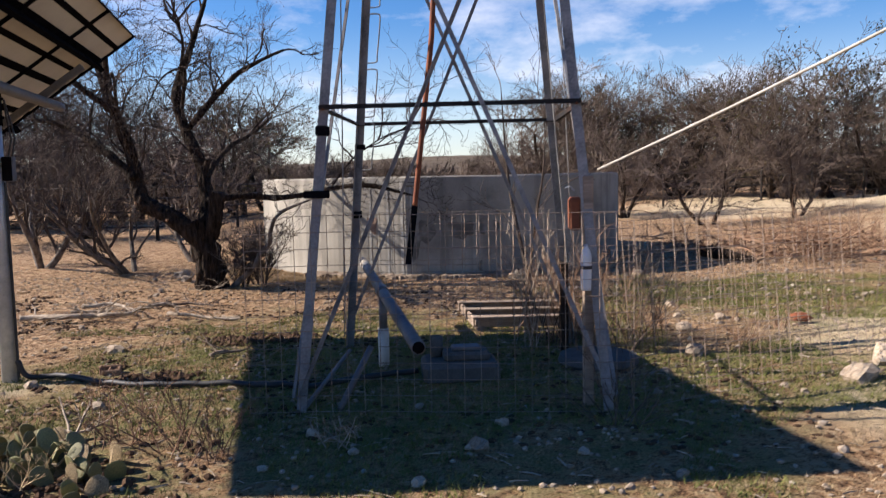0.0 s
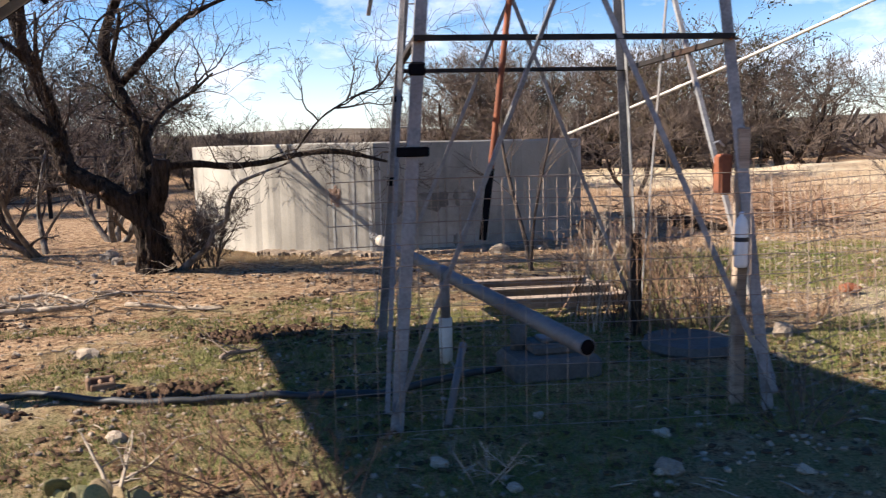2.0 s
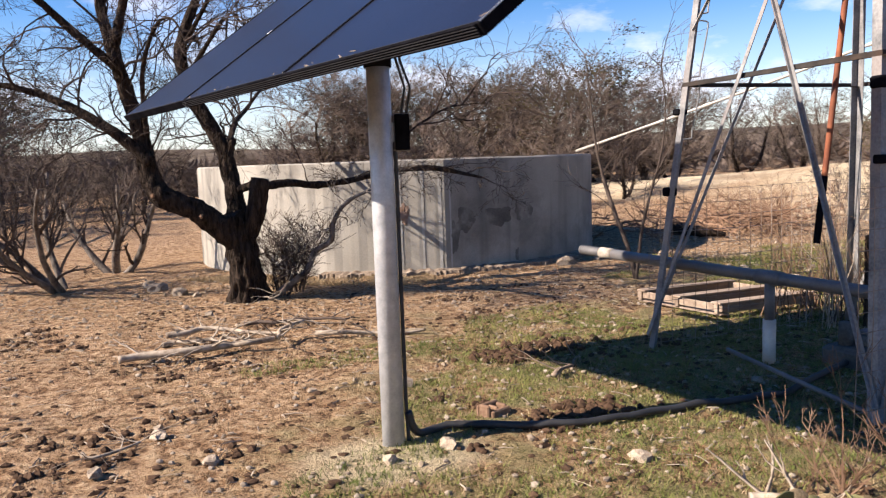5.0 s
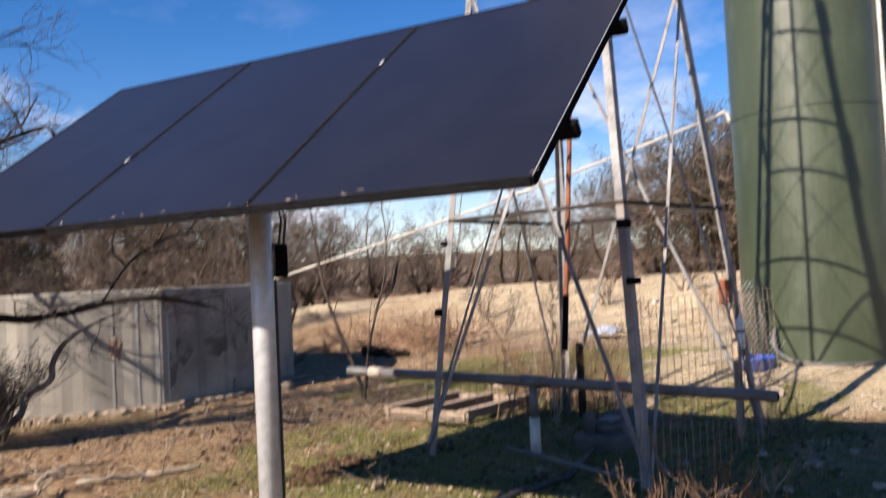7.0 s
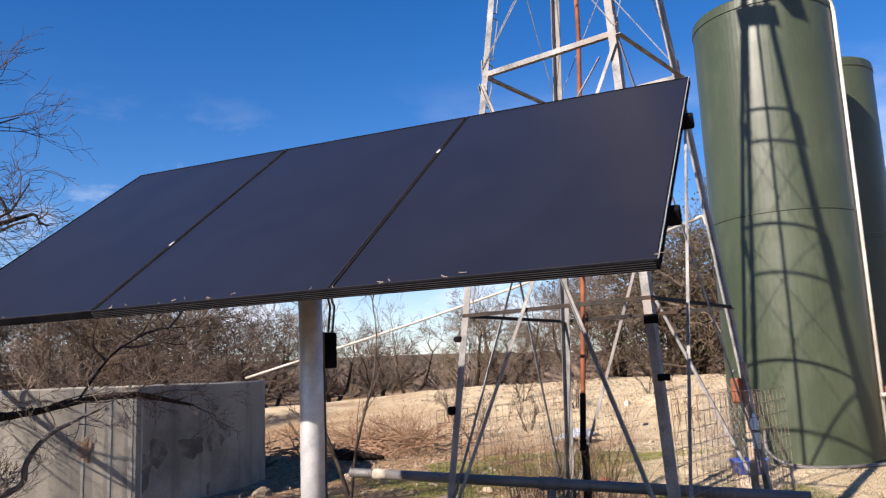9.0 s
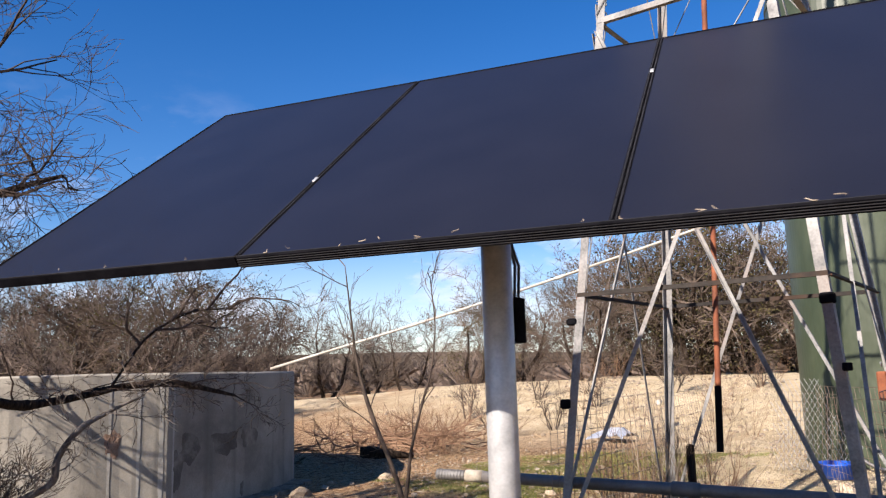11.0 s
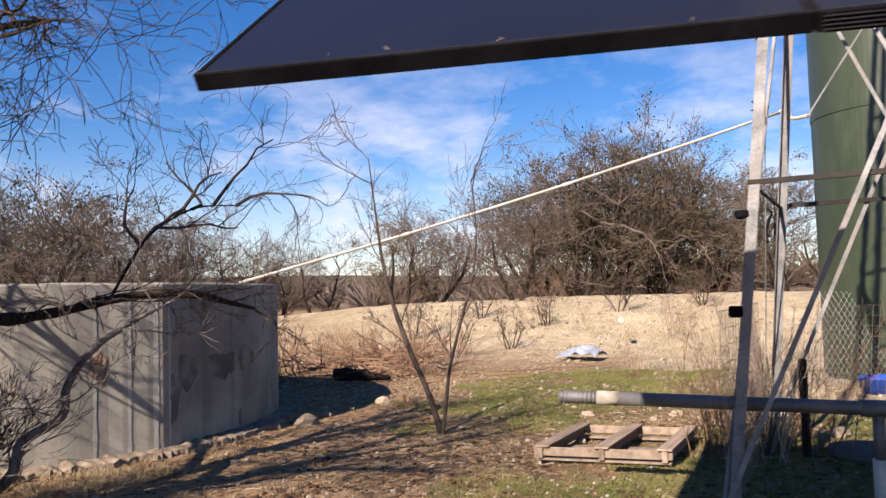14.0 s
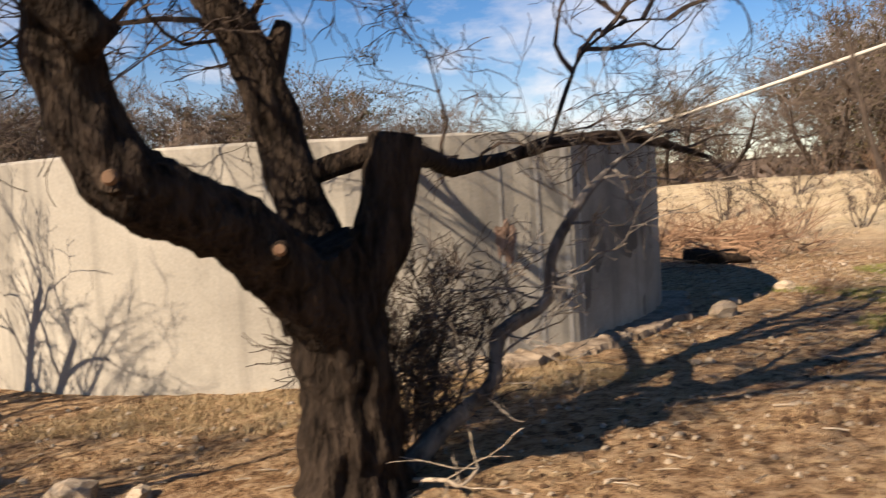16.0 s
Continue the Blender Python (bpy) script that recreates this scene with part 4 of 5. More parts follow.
sapling(1.55, 9.07)
for k, (x, y, h) in enumerate(((9.6, 13.2, 1.5), (10.8, 12.4, 1.2), (13.5, 12.6, 1.1), (15.2, 11.2, 1.4), (16.5, 9.3, 1.2), (14.2, 14.8, 1.3), (11.6, 15.4, 1.4))):
    stem_tree("shrub", "leafless grey brown shrub on the pale bank", x, y, 4, h, 300 + k, M_TWIG, M_TWIG, 0.018, 3, 0.5, (3, 4), "shrub", "bank shrubs")
rngA = random.Random(9)
arm = thing("shrub", "pale bent branch rising from the mesquite's foot", "shrub")
sA = Shape()
ppA = limb(sA, [(-2.75, 10.2, -0.05), (-2.5, 10.12, 0.15), (-2.3, 10.0, 0.32), (-2.2, 10.02, 0.52), (-2.03, 9.88, 0.66), (-2.0, 9.86, 0.86), (-1.86, 9.8, 1.08), (-1.55, 9.85, 1.22), (-1.25, 9.9, 1.32)], [0.05, 0.042, 0.036, 0.034, 0.03, 0.028, 0.024, 0.018, 0.008], 10, 5, 0.2)
part("stem", sA, M_ARM, arm, "", True)
sB = Shape()
for k in range(8, len(ppA), 2):
    grow(sB, ppA[k], Vector((rngA.uniform(-1, 1), rngA.uniform(-1, 1), rngA.uniform(-0.1, 1))).normalized(), rngA.uniform(0.25, 0.5), 0.008, 2, rngA)
part("twig_spray", sB, M_ARM, arm)

# ---- woods round the yard ----
def wood_tree(seed, h, spread, dense, leaf):
    """A mid-distance tree, in two parts, six metres tall at h = 6."""
    rng = random.Random(seed)
    tr, cr = Shape(), Shape()
    stems = rng.randint(2, 4)
    for k in range(stems):
        a = 2 * math.pi * (k + rng.uniform(-0.3, 0.3)) / stems
        d = Vector((math.cos(a) * 0.5, math.sin(a) * 0.5, 1)).normalized()
        pts = [Vector((math.cos(a) * 0.15, math.sin(a) * 0.15, -0.3))]
        for i in range(5):
            d = (d + Vector((rng.uniform(-1, 1), rng.uniform(-1, 1), rng.uniform(-0.2, 0.8))) * 0.28).normalized()
            pts.append(pts[-1] + d * h * 0.12)
        tr.tube(pts, [0.13, 0.11, 0.095, 0.08, 0.06, 0.04], 6, False)
        for i in range(1, 6):
            for _ in range(dense):
                side = Vector((rng.uniform(-1, 1), rng.uniform(-1, 1), rng.uniform(-0.35, 0.9)))
                grow(cr, pts[i], (d * 0.5 + side * spread).normalized(), h * rng.uniform(0.2, 0.36), 0.035, 3, rng, 0.32, (3, 5), 0.0, 3, 0.6, 0.9, 0.006)
    lf = Shape()
    ends = cr.v[::9]
    for _ in range(leaf):
        p = rng.choice(ends)
        for _ in range(7):
            q = p + Vector((rng.gauss(0, 0.16), rng.gauss(0, 0.16), rng.gauss(0, 0.12)))
            u = Vector((rng.gauss(0, 1), rng.gauss(0, 1), rng.gauss(0, 1))).normalized() * 0.045
            v = u.orthogonal().normalized() * 0.03
            b = len(lf.v)
            lf.v += [q - u, q + v, q + u, q - v]
            lf.f.append((b, b + 1, b + 2, b + 3))
    t = thing("woodland_tree", "brown winter tree in the wood round the yard", "tree", "woodland trees", (0, 0, -80))
    part("trunk", tr, M_BARK, t)
    part("crown", cr, M_BRUSH, t)
    if leaf:
        part("leaves", lf, M_OAK, t)
    return t


WOOD = [wood_tree(31, 6, 1.0, 3, 0), wood_tree(32, 6, 1.0, 3, 350), wood_tree(33, 6, 1.1, 3, 150), wood_tree(34, 6, 1.2, 4, 900)]
rngW = random.Random(77)


def plant(kind, az, dist, h, eye=(-3.0, 3.0)):
    x, y = eye[0] + dist * math.sin(radians(az)), eye[1] + dist * math.cos(radians(az))
    if -7.5 < x < 3.2 and 18 < y < 60:
        h *= 0.5
    s = h / 6.0
    m = Matrix.Translation((x, y, lift(x, y))) @ Matrix.Rotation(rngW.uniform(0, 6.28), 4, "Z") @ Matrix.Diagonal((s * rngW.uniform(0.9, 1.25), s * rngW.uniform(0.9, 1.25), s, 1))
    t = copy_thing(WOOD[kind], m)
    t.matrix_basis = m
    return t


plant(3, 69, 33, 8.2)
plant(3, 72, 35, 7.6)
plant(3, 66.5, 34, 7.4)
plant(2, 76, 34, 6.4)
plant(2, 63.5, 35, 6.0)
plant(1, 80, 30, 5.6)
plant(0, 60, 26, 4.6)
plant(0, 55, 31, 5.0)
plant(1, 52, 29, 4.2)
for k in range(46):
    az = -42 + k * 2.0 + rngW.uniform(-0.8, 0.8)
    if 38 < az < 49 and k % 2:
        continue
    near = 27 if az < 5 else 36
    plant(rngW.choice((0, 0, 1, 2, 2)), az, near + rngW.uniform(0, 10), rngW.uniform(6.2, 8.4) if 8 < az < 34 else rngW.uniform(4.8, 7.0) if az < 34 else rngW.uniform(4.2, 6.0))
for k in range(16):
    if k < 5 and k % 2:
        continue
    plant(rngW.choice((0, 1, 2)), 48 + k * 4.5 + rngW.uniform(-1.5, 1.5), rngW.uniform(36, 48), rngW.uniform(4.0, 6.0))
for az, dist, h in ((18, 27, 3.4), (21, 25, 3.8), (29, 22, 3.2), (34, 24, 3.4), (-22, 19, 3.6), (-14, 22, 4.2), (-30, 18, 3.8), (-5, 25, 4.4)):
    plant(rngW.choice((0, 2)), az, dist, h)
for t in WOOD:
    for o in (*t.children_recursive, t):
        bpy.data.objects.remove(o)

# far scrub, too fine to count
far = Shape()
rngF = random.Random(3)
for k in range(900):
    az, dist = radians(rngF.uniform(-55, 130)), rngF.uniform(46, 130)
    x, y = dist * math.sin(az), dist * math.cos(az)
    h = rngF.uniform(1.6, 3.4)
    c = Vector((x, y, lift(x, y)))
    for _ in range(64):
        d = Vector((rngF.gauss(0, 0.7), rngF.gauss(0, 0.7), rngF.uniform(0.2, 1))).normalized()
        a = c + d * h * 0.12
        q = c + d * h * rngF.uniform(0.6, 1.0)
        w2 = Vector((-d.y, d.x, 0)) * 0.045 + Vector((0, 0, 0.015))
        b = len(far.v)
        far.v += [a, q + w2 * 2.2, q - w2 * 2.2 + Vector((0, 0, 0.3))]
        far.f.append((b, b + 1, b + 2))
whole("far_woods", far, M_BRUSH, "brown winter scrub on the far slope", "woods", kind="stuff")

# ---- wire mesh round the tower ----
def mesh_panel(a, b, h, label, lean=0.0, step=0.105, z0=0.03):
    t = thing("wire_mesh_panel", label, "wire fence", "wire mesh panels", (a[0], a[1], 0))
    d = Vector((b[0] - a[0], b[1] - a[1], 0))
    ln = d.length
    d.normalize()
    nrm = Vector((-d.y, d.x, 0))

    def at(s, z):
        q = d * s + nrm * (lean * z / h + 0.035 * noise.noise(Vector((s * 0.9 + a[0], z * 0.8, 1))))
        return q + Vector((0, 0, z + 0.02 * noise.noise(Vector((s * 0.7, a[1], 4)))))
    n = int(ln / step)
    m = int(h / step)
    for k in range(m + 1):
        part("line_wire", Shape().tube([at(ln * i / 8, z0 + h * k / m) for i in range(9)], 0.0026, 3, False), M_WIRE, t)
    for i in range(n + 1):
        part("stay_wire", Shape().tube([at(ln * i / n, z0 - 0.03 + (h + 0.03) * k / 4) for k in range(5)], 0.0026, 3, False), M_WIRE, t)
    return t


mesh_panel((-0.62, 3.90), (1.85, 3.90), 1.27, "rusty welded wire mesh across the tower front")
mesh_panel((1.85, 3.90), (3.9, 5.1), 1.2, "sagging rusty wire mesh beside the tower", 0.12)
mesh_panel((3.9, 5.1), (5.2, 6.1), 1.1, "bent rusty wire mesh running to the green tank", -0.1)
mesh_panel((-0.34, 6.09), (1.86, 6.14), 1.2, "rusty welded wire mesh across the tower back")
mesh_panel((1.86, 6.14), (4.3, 6.35), 1.15, "leaning rusty wire mesh behind the tower", 0.15)
link = thing("chain_link_roll", "grey chain-link netting leaning on the green tank", "wire fence", "", (5.15, 5.55, lift(5.15, 5.55)))
for s in (-1, 1):
    for k in range(26):
        x0 = -0.62 + k * 0.06
        p0, p1 = Vector((x0, 0, 0)), Vector((x0 + s * 0.6, 0, 1.1))
        pts = []
        for i in range(5):
            q = p0.lerp(p1, i / 4)
            if -0.55 < q.x < 0.55:
                pts.append(Vector((0.28 * q.z / 1.1 + 0.08 * math.sin(q.x * 3 + q.z), -q.x, q.z)))
        if len(pts) > 1:
            part("strand", Shape().tube(pts, 0.003, 3, False), M_GALV, link)

# ---- pipes ----
M_COLLAR = surface("dirty pale coupling", (0.20, 0.17, 0.13), (0.42, 0.38, 0.31), 12, 0.7, 0.2, 50, spots=(0.10, 0.07, 0.05), spot_amt=0.6, spot_scale=9)
pump = thing("discharge_pipe", "long grey steel pipe lying level across the tower", "pipe")
pa, pb = Vector((-0.33, 7.14, 0.68)), Vector((0.52, 3.42, 0.56))
part("tube", Shape().tube([pa.lerp(pb, 0.1), pb], 0.043, 20), M_GREYPIPE, pump, "", True)
# the pipe end is closed; a black disc stands in for its shaded inside
part("bore", Shape().tube([pb + (pb - pa).normalized() * 0.002, pb + (pb - pa).normalized() * 0.004], 0.036, 20), M_BLACK, pump, "black disc standing in for the shaded bore")
part("collar", Shape().tube([pa.lerp(pb, 0.065), pa.lerp(pb, 0.102)], 0.047, 20), M_COLLAR, pump, "dirty pale coupling", True)
part("thread", Shape().tube([pa, pa.lerp(pb, 0.066)], 0.039, 20), M_GREYPIPE, pump, "", True)
for k in range(9):
    part("thread_ring", Shape().tube([pa.lerp(pb, 0.004 + k * 0.0068), pa.lerp(pb, 0.007 + k * 0.0068)], 0.0425, 16), M_GREYPIPE, pump)
mid = pa.lerp(pb, 0.5)
part("tee", Shape().tube([pa.lerp(pb, 0.475), pa.lerp(pb, 0.525)], 0.052, 20), M_GREYPIPE, pump, "", True)
part("riser", Shape().tube([mid + Vector((0, 0, -0.02)), (mid.x, mid.y, 0.30)], 0.035, 16), M_GREYPIPE, pump, "", True)
part("standpipe", Shape().tube([(mid.x, mid.y, 0.32), (mid.x, mid.y, -0.05)], 0.045, 16), M_PVC, pump, "white plastic standpipe", True)

line = thing("overflow_pipe", "long dirty white plastic pipe from green tank to stock tank", "pipe")
p0, p1 = Vector((3.05, 13.1, 1.62)), Vector((6.60, 6.32, 3.80))
sag = [p0.lerp(p1, i / 10) + Vector((0, 0, -0.07 * math.sin(math.pi * i / 10))) for i in range(11)]
part("run", Shape().tube(sag, 0.021, 12), M_PVC, line, "", True)
part("elbow", Shape().tube(curve_through([p1, p1 + Vector((0.06, -0.08, 0.05)), p1 + Vector((0.08, -0.13, 0.0)), p1 + Vector((0.05, -0.18, -0.10)), p1 + Vector((-0.25, -0.56, -0.12))], 4), 0.027, 12), M_PVC, line, "", True)
for k in (0.33, 0.66):
    q = sag[int(k * 10)]
    part("coupling", Shape().tube([q, q + (p1 - p0).normalized() * 0.12], 0.027, 12), M_PVC, line)
dirv = (Vector((G1X, G1Y, 0)) - Vector((-5.5, 1.4, 0))).normalized()
rt = Vector((dirv.y, -dirv.x, 0))
ex = Vector((G1X, G1Y, g1z)) + rt * (G1R * 0.97) - dirv * 0.35
fill = thing("fill_pipe", "slim white pipe running up the green tank's side", "pipe")
part("run", Shape().tube([ex + Vector((0, 0, 0.15)), ex + Vector((0, 0, 3.5)), ex + Vector((0, 0, G1H - 0.2))], 0.025, 10), M_PVC, fill, "", True)
part("top_bend", Shape().tube(curve_through([ex + Vector((0, 0, G1H - 0.2)), ex + Vector((0, 0, G1H)) - rt * 0.05, ex + Vector((0, 0, G1H + 0.05)) - rt * 0.2], 4), 0.028, 10), M_PVC, fill)
part("branch", Shape().tube([ex + Vector((-0.1, 0.0, 0.95)), ex + rt * 0.4 + Vector((0, 0, 0.95))], 0.03, 12), M_PVC, fill, "short horizontal branch")
part("valve", Shape().box(ex + rt * 0.1 + Vector((0, 0, 1.0)), (0.12, 0.12, 0.16), None, 0.03), M_RUST, fill, "brass-coloured valve")
gf = Vector((G1X, G1Y, g1z)) - dirv * (G1R + 0.02)
hose = [gf - rt * 0.55 + Vector((0.1, 0, 0.55)), gf - rt * 0.5 - dirv * 0.12 + Vector((0, 0, 0.3)), gf - rt * 0.2 - dirv * 0.25 + Vector((0, 0, 0.14)), gf + rt * 0.4 - dirv * 0.12 + Vector((0, 0, 0.12)), gf + rt * 1.0 + dirv * 0.3 + Vector((0, 0, 0.14)), ex + Vector((0, -0.1, 0.3))]
whole("hose", Shape().tube(curve_through(hose, 6), 0.022, 8), M_GREYPIPE, "grey hose along the foot of the green tank", "hose", smooth=True)
part("outlet", Shape().tube([gf - rt * 0.55 + Vector((0.15, 0.05, 0.55)), gf - rt * 0.55 + Vector((-0.12, -0.03, 0.55))], 0.06, 14), M_PVC, g1, "white pipe outlet")

# ---- pallet ----
pal = thing("pallet", "weathered grey-brown wooden pallet on the grass", "pallet", "", (0, 0, 0))
PO = Vector((0.66, 7.72, 0.0))
ex1, ey1 = Vector((1.14, 0.03, 0)).normalized(), Vector((0.18, -1.06, 0)).normalized()
PM = Matrix(((ex1.x, ey1.x, 0, PO.x), (ex1.y, ey1.y, 0, PO.y), (0, 0, 1, 0.02), (0, 0, 0, 1)))
for yy in (0.03, 0.52, 1.0):
    part("stringer", Shape().box((0.57, yy, 0.065), (1.16, 0.045, 0.09), PM, 0.005), M_WOOD, pal)
for yy in (0.05, 0.52, 1.0):
    part("deck_board", Shape().box((0.57, yy, 0.12), (1.17, 0.115, 0.018), PM, 0.004), M_WOOD, pal)
for xx in (0.02, 1.12):
    part("end_board", Shape().box((xx, 0.515, 0.075), (0.022, 1.08, 0.07), PM, 0.004), M_WOOD, pal)
for xx in (0.06, 0.57, 1.08):
    part("base_board", Shape().box((xx, 0.515, 0.012), (0.1, 1.06, 0.018), PM, 0.004), M_WOOD, pal)

# ---- well head ----
well = thing("well_slab", "old concrete well block under the tower", "concrete block", "", (0.72, 4.95, 0))
part("slab", Shape().box((0, 0, 0.06), (0.58, 0.44, 0.16), Matrix.Rotation(0.12, 4, "Z"), 0.03), M_OLD, well)
part("upstand", Shape().box((0.05, 0.02, 0.17), (0.36, 0.26, 0.07), Matrix.Rotation(0.12, 4, "Z"), 0.02), M_OLD, well)
part("lid", Shape().box((0.05, 0.02, 0.22), (0.22, 0.14, 0.03), Matrix.Rotation(0.12, 4, "Z"), 0.008), M_GREYPIPE, well, "dark metal lid")
part("casing", Shape().tube([(-0.18, 0.08, 0.1), (-0.18, 0.08, 0.30)], 0.05, 18), M_OLD, well, "grey well casing", True)
whole("round_slab", Shape().lathe((1.85, 5.35, 0), [(0.02, -0.04), (0.3, -0.04), (0.33, 0.02), (0.31, 0.07), (0.02, 0.08)], 28), M_OLD, "broken round concrete slab lying by the tower leg", "concrete slab")
whole("plastic_pipe_offcut", Shape().tube([(-0.2, 5.36, 0.12), (-0.29, 4.03, 0.03)], 0.016, 10), M_GREYPIPE, "dirty grey pipe offcut lying on the grass", "pipe", smooth=True)
whole("pipe_offcut", Shape().tube([(-0.05, 3.99, 0.03), (0.10, 4.45, 0.34)], 0.022, 10), M_GREYPIPE, "short grey pipe leaning on the well block", "pipe", smooth=True)

# ---- posts and small things on the tower ----
whole("fence_post", Shape().box((1.60, 4.15, 0.72), (0.07, 0.05, 1.62), pose(0, 0, 0, 0, 0, 0), 0.008), M_WOOD, "weathered wooden fence post beside the tower leg", "post")
whole("fence_stake", Shape().box((1.62, 5.80, 0.36), (0.08, 0.06, 0.85), None, 0.015), M_BARK, "short dark wooden stake beside the tower", "post")
rb = thing("control_box", "rust-red metal box fixed to the wooden post", "metal box", "", (1.52, 4.2, 1.28))
part("case", Shape().box((0, 0, 0), (0.07, 0.08, 0.22), None, 0.01), M_RUST, rb)
part("door", Shape().box((-0.039, 0, 0), (0.008, 0.065, 0.19), None, 0.003), M_RUST, rb, "rusty door of the box")
part("hook", Shape().tube([(0, 0, 0.15), (-0.03, 0, 0.18), (-0.06, 0, 0.17)], 0.006, 6), M_GALV, rb)
jug = thing("plastic_jug", "white plastic bottle tied to the tower leg", "bottle", "", (1.58, 4.1, 0.78))
part("bottle", Shape().lathe((0, 0, 0), [(0.01, 0), (0.033, 0), (0.036, 0.02), (0.036, 0.22), (0.027, 0.26), (0.012, 0.28), (0.012, 0.30)], 18), M_WHITE, jug, "", True)
part("tie", Shape().tube([(0.03, 0.05, 0.3), (0.05, 0.04, 0.3), (0.07, 0.06, 0.31)], 0.006, 6), M_RUBBER, jug)
part("strap", Shape().lathe((0, 0, 0.14), [(0.037, 0), (0.039, 0.004), (0.039, 0.02), (0.037, 0.024)], 18, False), M_RUBBER, jug)
bl = thing("plastic_tub", "bright blue plastic tub lying on the pale ground", "tub", "", (4.8, 5.25, lift(4.8, 5.25) - 0.01))
part("tub_wall", Shape().lathe((0, 0, 0), [(0.02, 0), (0.20, 0), (0.235, 0.15), (0.245, 0.155), (0.245, 0.17), (0.225, 0.17), (0.19, 0.02), (0.02, 0.02)], 28, False), M_BLUE, bl, "", True)
tin = Shape()
for j in range(7):
    for i in range(10):
        tin.v.append(Vector((9.15 + i * 0.09 + 0.04 * math.sin(j * 2), 9.95 + j * 0.13, lift(9.5, 10.3) + 0.03 + 0.26 * (1 - abs(i - 3.6) / 5.6) * (1 - abs(j - 2.4) / 4.8) + 0.14 * abs(noise.noise(Vector((i * 0.45, j * 0.5, 2)))) + 0.02 * (i % 2))))
tin.f = [(j * 10 + i, j * 10 + i + 1, (j + 1) * 10 + i + 1, (j + 1) * 10 + i) for j in range(6) for i in range(9)]
tt = whole("tin_sheet", tin, M_TIN, "crumpled shiny zinc sheet lying on the grass", "metal sheet")
sol = tt.modifiers.new("thickness", "SOLIDIFY")
sol.thickness = 0.004
yoke = Shape().rock((4.1, 6.9, 0.06), (0.10, 0.07, 0.05), 4)
whole("rusty_scrap", yoke, M_RUST, "rusty lump of scrap iron on pale ground", "scrap")

# ---- logs, branches and litter ----
rngB = random.Random(63)


def log(pts, r, label, mat=M_PALE, group="dead branches"):
    pp = [Vector((x, y, lift(x, y) + r * 0.7 + z)) for x, y, z in pts]
    pp = [p + Vector((rngB.gauss(0, 0.03), rngB.gauss(0, 0.045), abs(rngB.gauss(0, 0.02)))) for p in curve_through(pp, 3)]
    s = Shape()
    limb(s, pp, [0.68 * r * (1 - 0.5 * i / (len(pp) - 1)) for i in range(len(pp))], 9, 5)
    for q in pp[1:]:
        for _ in range(2):
            a = rngB.uniform(0, 6.28)
            grow(s, q, Vector((math.cos(a), math.sin(a), rngB.uniform(-0.05, 0.5))).normalized(), rngB.uniform(0.12, 0.4), r * 0.25, 1, rngB, 0.25, (1, 2))
    whole("dead_branch", s, mat, label, "branch", group, smooth=True)


log([(-4.25, 7.5, 0), (-3.6, 7.45, 0.02), (-3.1, 7.55, 0.03), (-2.75, 7.85, 0.10)], 0.05, "long pale dead branch lying on the soil")
log([(-3.9, 8.3, 0.02), (-3.4, 8.1, 0.05), (-3.0, 7.75, 0.04)], 0.04, "pale forked dead branch on the pile")
log([(-3.95, 8.0, 0), (-3.6, 7.9, 0.02), (-3.35, 7.75, 0.02)], 0.035, "short pale dead branch on the pile")
log([(-2.65, 7.75, 0), (-2.2, 7.6, 0.0), (-1.75, 7.45, 0)], 0.035, "pale straight dead stick on the soil")
log([(-3.2, 8.6, 0), (-2.7, 8.5, 0.03), (-2.3, 8.2, 0.04)], 0.03, "grey bent dead branch on the soil", M_TWIG)
log([(-4.4, 5.4, 0), (-4.1, 5.45, 0.0)], 0.018, "short pale stick on bare soil")
log([(-5.0, 3.4, 0), (-4.75, 3.5, 0.0)], 0.02, "short pale stick on bare soil")
log([(-1.45, 5.55, 0), (-1.25, 5.75, 0.0)], 0.03, "short pale broken board end", M_WOOD)
log([(-6.4, 6.6, 0), (-6.0, 6.7, 0.0), (-5.7, 6.65, 0)], 0.025, "grey dead stick on bare soil", M_TWIG)
log([(-1.72, 3.5, 0), (-1.42, 3.3, 0.02)], 0.045, "pale thick stick beside the prickly pear")
slab = Shape()
limb(slab, [(-1.99, 2.66, 0.09), (-1.9, 2.6, 0.08), (-1.8, 2.5, 0.055), (-1.7, 2.38, 0.045), (-1.64, 2.3, 0.045)], [0.05, 0.08, 0.05, 0.032, 0.022], 12, 6, 0.5)
whole("limestone_slab", slab, M_STONE, "long tapering white limestone beside the prickly pear", "stone")
log([(-2.85, 9.88, 0.0), (-2.66, 9.74, 0.04)], 0.016, "pale forked twig fallen at the mesquite's foot")
rngL = random.Random(14)
brush = Shape()
for _ in range(170):
    x, y = rngL.gauss(6.6, 1.5), rngL.gauss(13.6, 0.7)
    a = rngL.uniform(0, 6.28)
    grow(brush, Vector((x, y, lift(x, y) + rngL.uniform(0, 0.35))), Vector((math.cos(a), math.sin(a), rngL.uniform(-0.1, 0.35))).normalized(), rngL.uniform(0.5, 1.1), 0.016, 1, rngL)
whole("brush_pile", brush, M_WEED, "heap of dry cut branches beyond the stock tank", "brush", kind="stuff")
sl = Shape()
limb(sl, [(4.75, 12.75, lift(4.75, 12.75) + 0.16), (5.1, 12.5, lift(5.1, 12.5) + 0.12), (5.5, 12.2, lift(5.5, 12.2) + 0.06)], [0.09, 0.10, 0.03], 10, 6, 0.35)
whole("log_stump", sl, M_BARK, "dark broken log lying by the tank's shadow", "log", smooth=True)

